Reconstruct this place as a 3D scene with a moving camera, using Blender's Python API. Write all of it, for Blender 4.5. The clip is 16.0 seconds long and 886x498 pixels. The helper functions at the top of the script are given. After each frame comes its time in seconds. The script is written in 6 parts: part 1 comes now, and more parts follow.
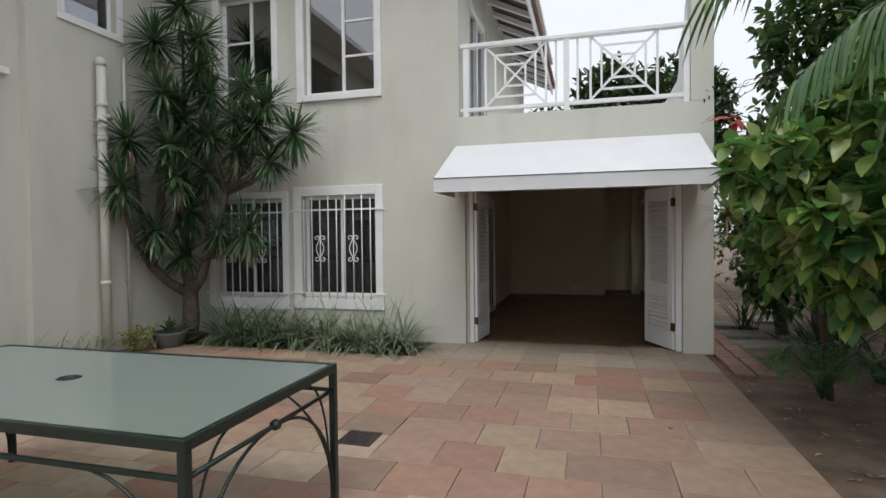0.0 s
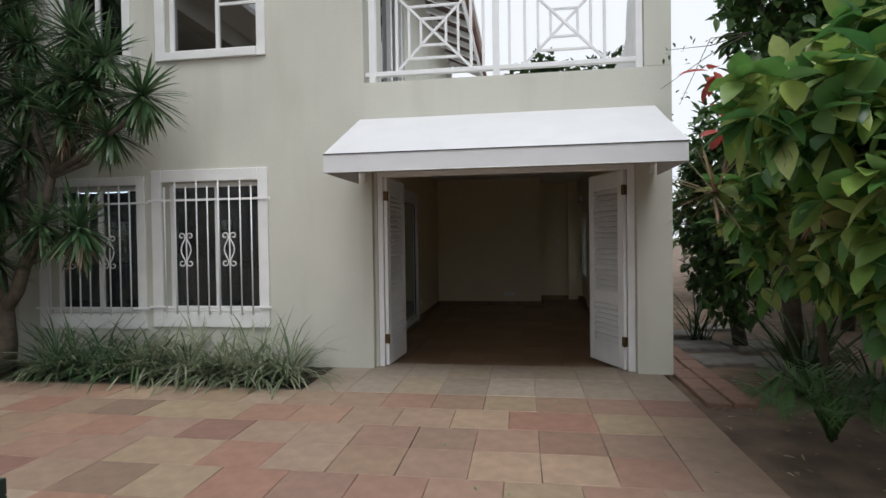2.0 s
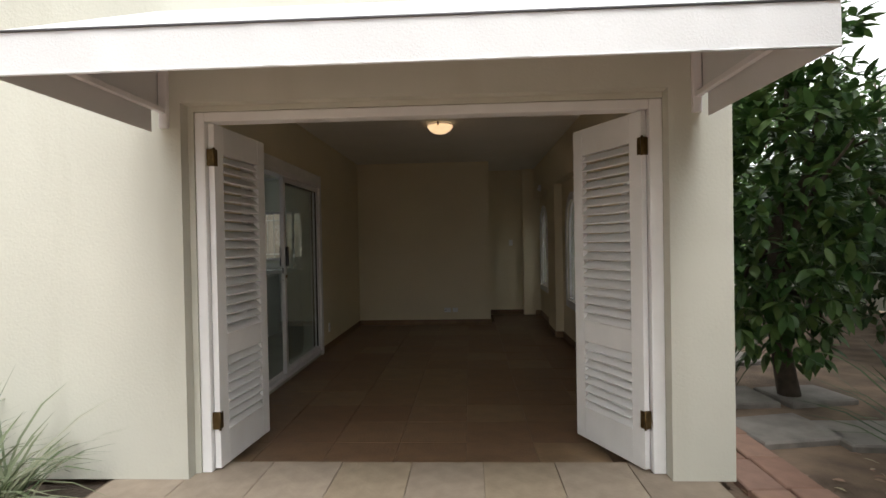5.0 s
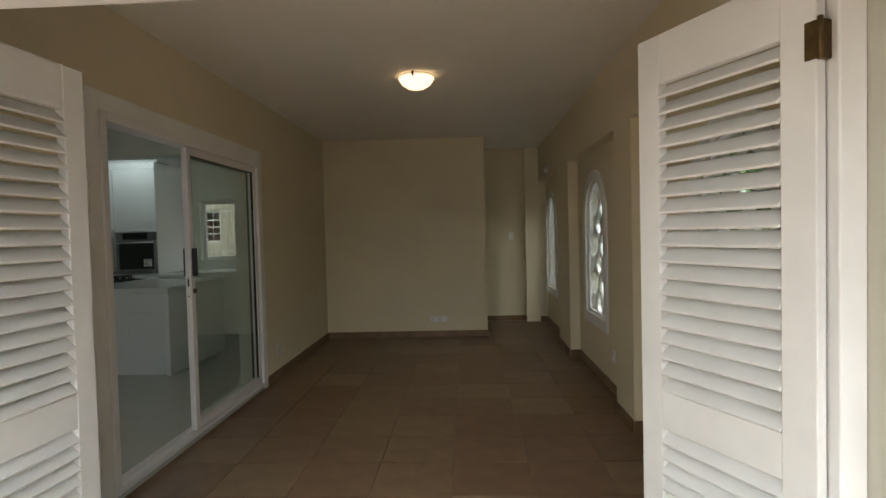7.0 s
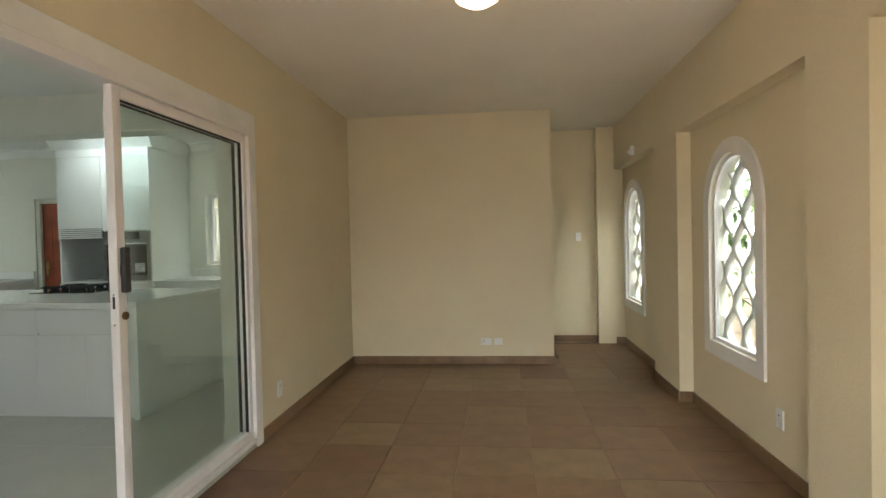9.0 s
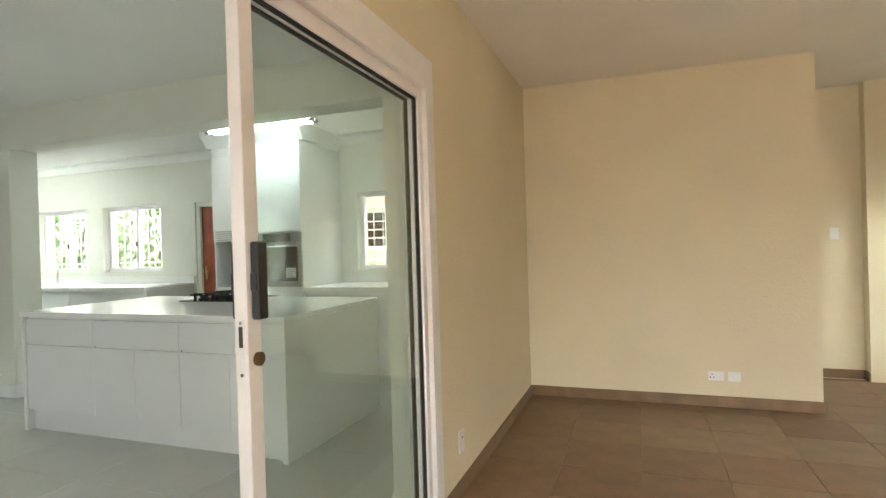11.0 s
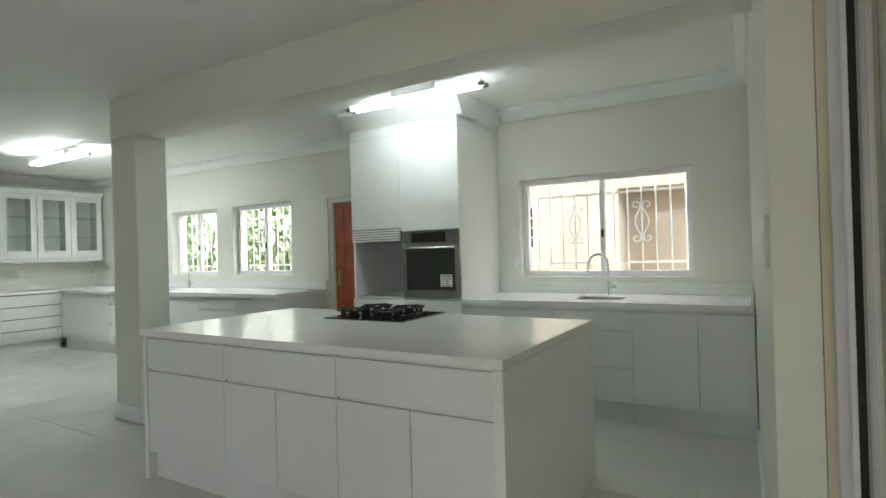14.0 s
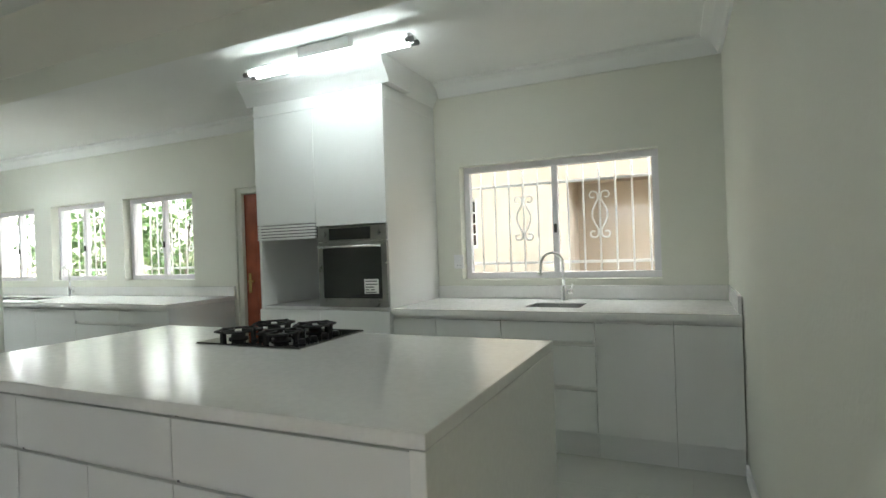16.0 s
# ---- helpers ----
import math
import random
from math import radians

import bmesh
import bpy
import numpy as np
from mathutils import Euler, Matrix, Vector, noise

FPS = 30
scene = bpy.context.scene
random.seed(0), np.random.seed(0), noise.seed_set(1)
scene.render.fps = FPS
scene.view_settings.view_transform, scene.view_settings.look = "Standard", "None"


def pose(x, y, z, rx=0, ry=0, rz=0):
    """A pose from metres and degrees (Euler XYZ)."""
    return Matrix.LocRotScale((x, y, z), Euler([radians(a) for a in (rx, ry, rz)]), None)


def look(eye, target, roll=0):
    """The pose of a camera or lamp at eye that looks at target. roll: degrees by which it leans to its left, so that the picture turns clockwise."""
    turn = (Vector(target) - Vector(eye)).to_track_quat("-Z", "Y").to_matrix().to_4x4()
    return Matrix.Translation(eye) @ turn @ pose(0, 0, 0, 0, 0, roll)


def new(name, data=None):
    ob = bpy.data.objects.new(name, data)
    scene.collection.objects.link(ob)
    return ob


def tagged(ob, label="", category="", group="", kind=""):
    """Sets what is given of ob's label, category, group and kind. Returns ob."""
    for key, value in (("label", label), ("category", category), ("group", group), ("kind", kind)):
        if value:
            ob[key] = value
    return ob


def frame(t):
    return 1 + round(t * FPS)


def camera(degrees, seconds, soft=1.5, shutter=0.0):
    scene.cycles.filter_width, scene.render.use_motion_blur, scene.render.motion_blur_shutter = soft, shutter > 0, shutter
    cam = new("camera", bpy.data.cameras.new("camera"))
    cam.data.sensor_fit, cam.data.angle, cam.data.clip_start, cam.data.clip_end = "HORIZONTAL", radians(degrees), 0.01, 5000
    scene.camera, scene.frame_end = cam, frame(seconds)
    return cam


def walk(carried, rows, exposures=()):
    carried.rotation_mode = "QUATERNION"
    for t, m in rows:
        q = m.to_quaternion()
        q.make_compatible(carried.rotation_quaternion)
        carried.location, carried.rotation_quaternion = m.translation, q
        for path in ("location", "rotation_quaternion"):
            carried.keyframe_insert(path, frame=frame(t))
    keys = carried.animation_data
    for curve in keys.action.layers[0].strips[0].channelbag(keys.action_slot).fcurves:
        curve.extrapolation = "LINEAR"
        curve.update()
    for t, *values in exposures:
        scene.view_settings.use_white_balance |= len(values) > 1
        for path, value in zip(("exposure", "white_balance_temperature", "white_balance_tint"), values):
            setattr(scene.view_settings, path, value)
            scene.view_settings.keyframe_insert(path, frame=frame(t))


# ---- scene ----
cam = camera(79.0, 16.0)
PATH = [
    (0, (-0.166, -0.132, 1.484), (-0.693, 1.796, 1.433), -0.60),
    (0.5, (-0.216, 0.201, 1.463), (-0.689, 2.144, 1.412), -0.60),
    (1, (-0.209, 0.571, 1.440), (-0.613, 2.530, 1.393), -0.70),
    (1.5, (-0.222, 0.962, 1.421), (-0.573, 2.930, 1.375), -0.70),
    (2, (-0.193, 1.367, 1.381), (-0.488, 3.345, 1.347), -0.80),
    (2.5, (-0.186, 1.812, 1.370), (-0.429, 3.797, 1.338), -0.80),
    (3, (-0.203, 2.216, 1.343), (-0.410, 4.205, 1.316), -0.80),
    (3.5, (-0.207, 2.640, 1.336), (-0.362, 4.634, 1.313), -0.90),
    (3.7, (-0.193, 2.840, 1.330), (-0.340, 4.835, 1.311), -0.90),
    (5.8, (-0.133, 4.642, 1.377), (-0.218, 6.640, 1.333), -1.10),
    (6, (-0.119, 4.813, 1.399), (-0.204, 6.810, 1.344), -1.10),
    (6.5, (-0.101, 5.261, 1.349), (-0.179, 7.259, 1.303), -1.51),
    (7, (-0.096, 5.658, 1.393), (-0.182, 7.656, 1.331), -1.45),
    (7.5, (-0.139, 6.084, 1.385), (-0.222, 8.082, 1.329), -1.41),
    (8, (-0.185, 6.484, 1.382), (-0.275, 8.481, 1.331), -1.36),
    (8.2, (-0.215, 6.640, 1.371), (-0.316, 8.637, 1.320), -1.42),
    (10.3, (-0.804, 7.916, 1.279), (-1.314, 9.850, 1.269), -1.43),
    (10.5, (-0.895, 8.026, 1.269), (-1.450, 9.947, 1.259), -1.68),
    (11, (-1.100, 8.254, 1.298), (-1.786, 10.133, 1.289), -1.72),
    (11.5, (-1.362, 8.454, 1.280), (-2.176, 10.280, 1.287), -1.54),
    (12, (-1.605, 8.640, 1.282), (-2.485, 10.436, 1.284), -1.70),
    (12.5, (-1.840, 8.819, 1.290), (-2.793, 10.577, 1.293), -1.61),
    (13, (-2.008, 8.912, 1.293), (-3.005, 10.645, 1.302), -1.21),
    (13.5, (-2.144, 9.011, 1.344), (-3.168, 10.729, 1.348), -1.61),
    (14, (-2.274, 9.122, 1.318), (-3.297, 10.840, 1.327), -1.63),
    (14.5, (-2.406, 9.328, 1.312), (-3.424, 11.050, 1.321), -1.77),
    (15, (-2.512, 9.491, 1.307), (-3.521, 11.218, 1.313), -1.78),
    (15.5, (-2.586, 9.661, 1.313), (-3.529, 11.425, 1.318), -1.82),
    (16, (-2.571, 9.896, 1.319), (-3.410, 11.711, 1.315), -2.05),
]
walk(cam, [(t, look(eye, target, roll)) for t, eye, target, roll in PATH],
     exposures=((0.0, -0.1, 6250, 10), (1.5, -0.1, 6250, 10), (3.0, 0.1, 6250, 10), (3.7, 0.4, 6300, 10), (5.8, 1.35, 6700, 8), (7.0, 2.15, 6450, 5),
                (8.2, 3.1, 6500, 4), (10.5, 4.32, 6800, 7), (11.2, 4.38, 6750, 8), (12.0, 4.15, 6650, 9), (12.6, 4.03, 6600, 10), (13.5, 3.85, 6600, 10), (14.5, 3.65, 6600, 10), (16.0, 3.6, 6600, 10)))

# ---- world, sun, exposure ----
world = bpy.data.worlds.new("world")
scene.world = world
world.use_nodes = True
wn, wl = world.node_tree.nodes, world.node_tree.links
sky = wn.new("ShaderNodeTexSky")
sky.sky_type = "NISHITA"
sky.sun_disc = False
sky.sun_elevation = radians(64)
sky.sun_rotation = radians(166)
sky.air_density, sky.dust_density = 1.0, 6.0
overcast = wn.new("ShaderNodeHueSaturation")
overcast.inputs["Saturation"].default_value = 0.12
wl.new(sky.outputs["Color"], overcast.inputs["Color"])
cloud = wn.new("ShaderNodeMix")
cloud.data_type = "RGBA"
cloud.inputs["Factor"].default_value = 0.7
cloud.inputs["B"].default_value = (9.0, 9.2, 9.5, 1)
wl.new(overcast.outputs["Color"], cloud.inputs["A"])
wl.new(cloud.outputs["Result"], wn["Background"].inputs["Color"])
wn["Background"].inputs["Strength"].default_value = 0.14

sun = new("sun", bpy.data.lights.new("sun", "SUN"))
sun.data.energy, sun.data.angle, sun.data.color = 1.1, radians(25), (1.0, 0.98, 0.95)
sun.matrix_world = look((0, 0, 30), (-3.6, 14.4, 0))


# area lamps added to boost daylight of the two front windows, kitchen side
for wx, wz in ((-3.615, 1.37), (-5.14, 1.34)):
    pane_light = new("window_daylight", bpy.data.lights.new("window_daylight", "AREA"))
    pane_light.data.shape, pane_light.data.size, pane_light.data.size_y = "RECTANGLE", 1.0, 1.35
    pane_light.data.energy, pane_light.data.color = 0.4, (0.93, 0.97, 1.0)
    pane_light.matrix_world = look((wx, 7.265, wz), (wx, 9.0, wz))


# ---- helpers for building ----
def up_loc(ob):
    v = Vector((0, 0, 0))
    while ob:
        v += ob.location
        ob = ob.parent
    return v


def part(name, bm, material, parent=None, label=""):
    """One mesh object, modelled in world metres, under a thing or a part."""
    if parent:
        bmesh.ops.translate(bm, vec=-up_loc(parent), verts=bm.verts)
    me = bpy.data.meshes.new(name)
    bm.to_mesh(me)
    bm.free()
    me.materials.append(material)
    ob = new(name, me)
    ob.parent = parent
    if label:
        ob["label"] = label
    return ob


def thing(name, loc, label, category, group="", kind=""):
    ob = new(name)
    ob.location = loc
    ob.empty_display_size = 0.1
    return tagged(ob, label, category, group, kind)


def B():
    return bmesh.new()


def box(bm, x0, x1, y0, y1, z0, z1, bev=0.0):
    vs = [bm.verts.new((x, y, z)) for x in (x0, x1) for y in (y0, y1) for z in (z0, z1)]
    fs = [bm.faces.new([vs[i] for i in q]) for q in ((0, 1, 3, 2), (4, 6, 7, 5), (0, 4, 5, 1), (2, 3, 7, 6), (0, 2, 6, 4), (1, 5, 7, 3))]
    if bev:
        es = list({e for f in fs for e in f.edges})
        bmesh.ops.bevel(bm, geom=es, offset=bev, segments=2, affect="EDGES", profile=0.5)
    return bm


def tube(bm, pts, r, seg=8, r1=None, cap=True):
    """A round bar along points, tapering from r to r1."""
    pts = [Vector(p) for p in pts]
    r1 = r if r1 is None else r1
    d0 = (pts[1] - pts[0]).normalized()
    a = d0.orthogonal().normalized()
    rings = []
    for i, p in enumerate(pts):
        d = (pts[min(i + 1, len(pts) - 1)] - pts[max(i - 1, 0)]).normalized()
        a = (a - d * a.dot(d)).normalized()
        b = d.cross(a)
        rr = r + (r1 - r) * i / (len(pts) - 1)
        rings.append([bm.verts.new(p + rr * (math.cos(2 * math.pi * k / seg) * a + math.sin(2 * math.pi * k / seg) * b)) for k in range(seg)])
    for q, s in zip(rings, rings[1:]):
        for k in range(seg):
            f = bm.faces.new((q[k], q[(k + 1) % seg], s[(k + 1) % seg], s[k]))
            f.smooth = True
    if cap:
        bm.faces.new(rings[0][::-1])
        bm.faces.new(rings[-1])
    return bm


def lathe(bm, c, profile, seg=24):
    """A turned shape round the upright axis at c: (radius, height) pairs."""
    rings = [[bm.verts.new((c[0] + r * math.cos(2 * math.pi * k / seg), c[1] + r * math.sin(2 * math.pi * k / seg), c[2] + h)) for k in range(seg)] for r, h in profile]
    for q, s in zip(rings, rings[1:]):
        for k in range(seg):
            f = bm.faces.new((q[k], q[(k + 1) % seg], s[(k + 1) % seg], s[k]))
            f.smooth = True
    bm.faces.new(rings[0][::-1])
    bm.faces.new(rings[-1])
    return bm


def prism(bm, outline, axis, a, b):
    """A flat outline drawn out along an axis from a to b."""
    def at(u, v, w):
        return {"x": (w, u, v), "y": (u, w, v), "z": (u, v, w)}[axis]
    lo = [bm.verts.new(at(u, v, a)) for u, v in outline]
    hi = [bm.verts.new(at(u, v, b)) for u, v in outline]
    n = len(outline)
    bm.faces.new(lo)
    bm.faces.new(hi[::-1])
    for i in range(n):
        bm.faces.new((lo[i], hi[i], hi[(i + 1) % n], lo[(i + 1) % n]))
    bmesh.ops.recalc_face_normals(bm, faces=bm.faces)
    return bm


def wall_run(bm, axis, a, b, t0, t1, z0, z1, holes=()):
    """A wall along x or y from a to b, t0 to t1 thick, with openings (from, to, sill, head) through it."""
    cuts = sorted({a, b, *[h[0] for h in holes], *[h[1] for h in holes]})
    for u, v in zip(cuts, cuts[1:]):
        spans, z = [], z0
        for h in sorted([h for h in holes if h[0] <= u and h[1] >= v], key=lambda h: h[2]):
            if h[2] > z:
                spans.append((z, h[2]))
            z = h[3]
        if z < z1:
            spans.append((z, z1))
        for p, q in spans:
            if axis == "x":
                box(bm, u, v, t0, t1, p, q)
            else:
                box(bm, t0, t1, u, v, p, q)
    return bm


# ---- materials ----
def mat(name, col, rough=0.6, metal=0.0, var=0.08, scale=4.0, bump=0.15, bscale=60.0, coat=0.0, dirt=0.0, streak=0.0):
    m = bpy.data.materials.new(name)
    m.use_nodes = True
    n, l = m.node_tree.nodes, m.node_tree.links
    p = n["Principled BSDF"]
    p.inputs["Roughness"].default_value = rough
    p.inputs["Metallic"].default_value = metal
    p.inputs["Coat Weight"].default_value = coat
    tc = n.new("ShaderNodeTexCoord")
    big = n.new("ShaderNodeTexNoise")
    big.inputs["Scale"].default_value, big.inputs["Detail"].default_value = scale, 5
    l.new(tc.outputs["Object"], big.inputs["Vector"])
    ramp = n.new("ShaderNodeMapRange")
    ramp.inputs["From Min"].default_value, ramp.inputs["From Max"].default_value = 0.3, 0.7
    ramp.inputs["To Min"].default_value, ramp.inputs["To Max"].default_value = 1 - var, 1 + var * 0.6
    l.new(big.outputs["Fac"], ramp.inputs["Value"])
    mul = n.new("ShaderNodeMix")
    mul.data_type, mul.blend_type = "RGBA", "MULTIPLY"
    mul.inputs["Factor"].default_value = 1.0
    mul.inputs["A"].default_value = (*col, 1)
    l.new(ramp.outputs["Result"], mul.inputs["B"])
    out = mul.outputs["Result"]
    if dirt:
        st = n.new("ShaderNodeTexNoise")
        st.inputs["Scale"].default_value, st.inputs["Detail"].default_value = 1.3, 8
        mp = n.new("ShaderNodeMapping")
        mp.inputs["Scale"].default_value = (2.2, 2.2, 0.35 if streak else 2.2)
        l.new(tc.outputs["Object"], mp.inputs["Vector"])
        l.new(mp.outputs["Vector"], st.inputs["Vector"])
        r2 = n.new("ShaderNodeMapRange")
        r2.inputs["From Min"].default_value, r2.inputs["From Max"].default_value = 0.52, 0.75
        r2.inputs["To Max"].default_value = dirt
        l.new(st.outputs["Fac"], r2.inputs["Value"])
        mx = n.new("ShaderNodeMix")
        mx.data_type = "RGBA"
        l.new(r2.outputs["Result"], mx.inputs["Factor"])
        l.new(out, mx.inputs["A"])
        mx.inputs["B"].default_value = (col[0] * 0.55, col[1] * 0.52, col[2] * 0.45, 1)
        out = mx.outputs["Result"]
    l.new(out, p.inputs["Base Color"])
    rr = n.new("ShaderNodeMapRange")
    rr.inputs["To Min"].default_value, rr.inputs["To Max"].default_value = max(0.02, rough - 0.08), min(1, rough + 0.08)
    l.new(big.outputs["Fac"], rr.inputs["Value"])
    l.new(rr.outputs["Result"], p.inputs["Roughness"])
    if bump:
        fine = n.new("ShaderNodeTexNoise")
        fine.inputs["Scale"].default_value, fine.inputs["Detail"].default_value = bscale, 4
        l.new(tc.outputs["Object"], fine.inputs["Vector"])
        bp = n.new("ShaderNodeBump")
        bp.inputs["Strength"].default_value, bp.inputs["Distance"].default_value = bump, 0.01
        l.new(fine.outputs["Fac"], bp.inputs["Height"])
        l.new(bp.outputs["Normal"], p.inputs["Normal"])
    return m


def pieces_mat(name, stops, rough, by_object, grain=0.18, bump=0.25, scale=9.0):
    """Stone or leaf whose colour changes from piece to piece."""
    m = mat(name, (1, 1, 1), rough, var=grain, scale=scale, bump=bump, bscale=45)
    n, l = m.node_tree.nodes, m.node_tree.links
    src = n.new("ShaderNodeObjectInfo" if by_object else "ShaderNodeNewGeometry")
    ramp = n.new("ShaderNodeValToRGB")
    ramp.color_ramp.interpolation = "LINEAR"
    el = ramp.color_ramp.elements
    for i, c in enumerate(stops):
        e = el[i] if i < 2 else el.new(i / (len(stops) - 1))
        e.position = i / (len(stops) - 1)
        e.color = (*c, 1)
    l.new(src.outputs["Random" if by_object else "Random Per Island"], ramp.inputs["Fac"])
    mul = [x for x in n if x.bl_idname == "ShaderNodeMix"][0]
    l.new(ramp.outputs["Color"], mul.inputs["A"])
    return m


def leaf_mat(name, stops, rough=0.45, trans=0.25):
    m = pieces_mat(name, stops, rough, False, grain=0.15, bump=0.05, scale=20)
    n, l = m.node_tree.nodes, m.node_tree.links
    p = n["Principled BSDF"]
    tr = n.new("ShaderNodeBsdfTranslucent")
    mix = n.new("ShaderNodeMixShader")
    mix.inputs["Fac"].default_value = trans
    l.new(p.inputs["Base Color"].links[0].from_socket, tr.inputs["Color"])
    l.new(p.outputs["BSDF"], mix.inputs[1])
    l.new(tr.outputs["BSDF"], mix.inputs[2])
    l.new(mix.outputs["Shader"], n["Material Output"].inputs["Surface"])
    return m


def glow(name, col, strength):
    m = bpy.data.materials.new(name)
    m.use_nodes = True
    p = m.node_tree.nodes["Principled BSDF"]
    p.inputs["Base Color"].default_value = (*col, 1)
    p.inputs["Emission Color"].default_value = (*col, 1)
    p.inputs["Emission Strength"].default_value = strength
    return m


def glass(name, tint, rough=0.0, base=0.035):
    m = bpy.data.materials.new(name)
    m.use_nodes = True
    n, l = m.node_tree.nodes, m.node_tree.links
    tr, gl, mx, lw = n.new("ShaderNodeBsdfTransparent"), n.new("ShaderNodeBsdfGlossy"), n.new("ShaderNodeMixShader"), n.new("ShaderNodeLayerWeight")
    pw, fr = n.new("ShaderNodeMath"), n.new("ShaderNodeMapRange")
    pw.operation = "POWER"
    pw.inputs[1].default_value = 4.0
    tr.inputs["Color"].default_value = (*tint, 1)
    gl.inputs["Roughness"].default_value = rough
    lw.inputs["Blend"].default_value = 0.5
    fr.inputs["To Min"].default_value, fr.inputs["To Max"].default_value = base, 0.75
    l.new(lw.outputs["Facing"], pw.inputs[0])
    l.new(pw.outputs["Value"], fr.inputs["Value"])
    l.new(fr.outputs["Result"], mx.inputs["Fac"])
    l.new(tr.outputs["BSDF"], mx.inputs[1])
    l.new(gl.outputs["BSDF"], mx.inputs[2])
    l.new(mx.outputs["Shader"], n["Material Output"].inputs["Surface"])
    return m


M_FACADE = mat("facade_plaster", (0.58, 0.575, 0.505), 0.85, var=0.06, scale=1.2, bump=0.22, bscale=60, dirt=0.22, streak=1)
M_HALL = mat("hall_plaster", (0.71, 0.635, 0.465), 0.8, var=0.05, scale=1.0, bump=0.3, bscale=50)
M_KWALL = mat("kitchen_plaster", (0.74, 0.745, 0.66), 0.7, var=0.03, scale=1.0, bump=0.15, bscale=50)
M_CEIL = mat("ceiling_paint", (0.80, 0.78, 0.72), 0.85, var=0.04, scale=1.5, bump=0.2, bscale=40)
M_KCEIL = mat("kitchen_ceiling_paint", (0.80, 0.81, 0.78), 0.8, var=0.03, scale=1.5, bump=0.2, bscale=40)
M_WHITE = mat("white_gloss_paint", (0.80, 0.80, 0.80), 0.38, var=0.05, scale=5, bump=0.08, bscale=30)
M_TRIMW = mat("white_trim", (0.78, 0.78, 0.77), 0.55, var=0.06, scale=4, bump=0.2, bscale=40, dirt=0.12)
M_CANVAS = mat("white_canvas", (0.67, 0.67, 0.68), 0.8, var=0.05, scale=2, bump=0.15, bscale=120, dirt=0.1)
M_CAB = mat("cabinet_lacquer", (0.77, 0.78, 0.76), 0.22, var=0.015, scale=2, bump=0.0)
M_QUARTZ = mat("white_quartz", (0.82, 0.82, 0.79), 0.17, var=0.03, scale=40, bump=0.0, coat=0.0)
M_KTILE = mat("porcelain_tile", (0.57, 0.575, 0.53), 0.16, var=0.05, scale=2.5, bump=0.02, bscale=20)
M_GROUT = mat("grout", (0.50, 0.50, 0.46), 0.9, var=0.1, scale=10, bump=0.2)
M_SOIL = mat("soil", (0.19, 0.135, 0.095), 0.95, var=0.45, scale=3.5, bump=1.0, bscale=35)
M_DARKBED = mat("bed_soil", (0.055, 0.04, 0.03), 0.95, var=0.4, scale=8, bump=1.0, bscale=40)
M_MORTAR = mat("joint_mortar", (0.19, 0.145, 0.11), 0.95, var=0.2, scale=6, bump=0.5)
SAND = ((0.28, 0.15, 0.11), (0.34, 0.22, 0.165), (0.24, 0.165, 0.12), (0.40, 0.29, 0.20), (0.31, 0.16, 0.115), (0.36, 0.26, 0.19), (0.28, 0.19, 0.14), (0.36, 0.275, 0.18), (0.25, 0.14, 0.11), (0.35, 0.25, 0.185), (0.39, 0.30, 0.225))
M_TILE1 = pieces_mat("sandstone_tile", SAND, 0.6, True)
M_TILES = pieces_mat("sandstone_tiles", SAND, 0.6, False)
HALLS = ((0.18, 0.10, 0.06), (0.23, 0.145, 0.086), (0.20, 0.12, 0.07), (0.26, 0.18, 0.105), (0.21, 0.125, 0.074))
M_HTILE = pieces_mat("hall_stone_tile", HALLS, 0.42, True, grain=0.25, scale=6)
M_APRON = pieces_mat("pale_stone_tile", ((0.33, 0.27, 0.215), (0.37, 0.305, 0.24), (0.29, 0.235, 0.185), (0.36, 0.29, 0.205)), 0.65, True)
M_SKIRT = mat("stone_skirting", (0.21, 0.13, 0.068), 0.5, var=0.25, scale=5, bump=0.2)
M_SLAB = mat("grey_stone_slab", (0.24, 0.22, 0.20), 0.85, var=0.3, scale=5, bump=0.6)
M_BRICK = pieces_mat("clay_paver", ((0.26, 0.15, 0.11), (0.31, 0.19, 0.14), (0.23, 0.14, 0.11)), 0.8, True)
M_GREENFRAME = mat("dark_green_metal", (0.018, 0.032, 0.027), 0.35, metal=0.3, var=0.2, scale=12, bump=0.05)
M_TABLEGLASS = glass("table_glass", (0.50, 0.60, 0.56), 0.05, 0.17)
tn, tl = M_TABLEGLASS.node_tree.nodes, M_TABLEGLASS.node_tree.links
frost, frost_mix = tn.new("ShaderNodeBsdfDiffuse"), tn.new("ShaderNodeMixShader")
frost.inputs["Color"].default_value = (0.42, 0.48, 0.44, 1)
frost_mix.inputs["Fac"].default_value = 0.34
tl.new(tn["Material Output"].inputs["Surface"].links[0].from_socket, frost_mix.inputs[1])
tl.new(frost.outputs["BSDF"], frost_mix.inputs[2])
tl.new(frost_mix.outputs["Shader"], tn["Material Output"].inputs["Surface"])
M_GLASS = glass("window_glass", (0.93, 0.95, 0.94))
# house front panes: tint darkened so the lit rooms behind look dim
M_UPGLASS = glass("upper_window_glass", (0.24, 0.26, 0.30), 0.0, 0.30)
M_DARKGLASS = glass("room_dimming_glass", (0.52, 0.53, 0.56), 0.0, 0.06)
M_DOORGLASS = glass("green_tinted_glass", (0.955, 0.98, 0.968))
M_ALU = mat("white_aluminium", (0.78, 0.76, 0.78), 0.35, var=0.03, scale=4, bump=0.0)
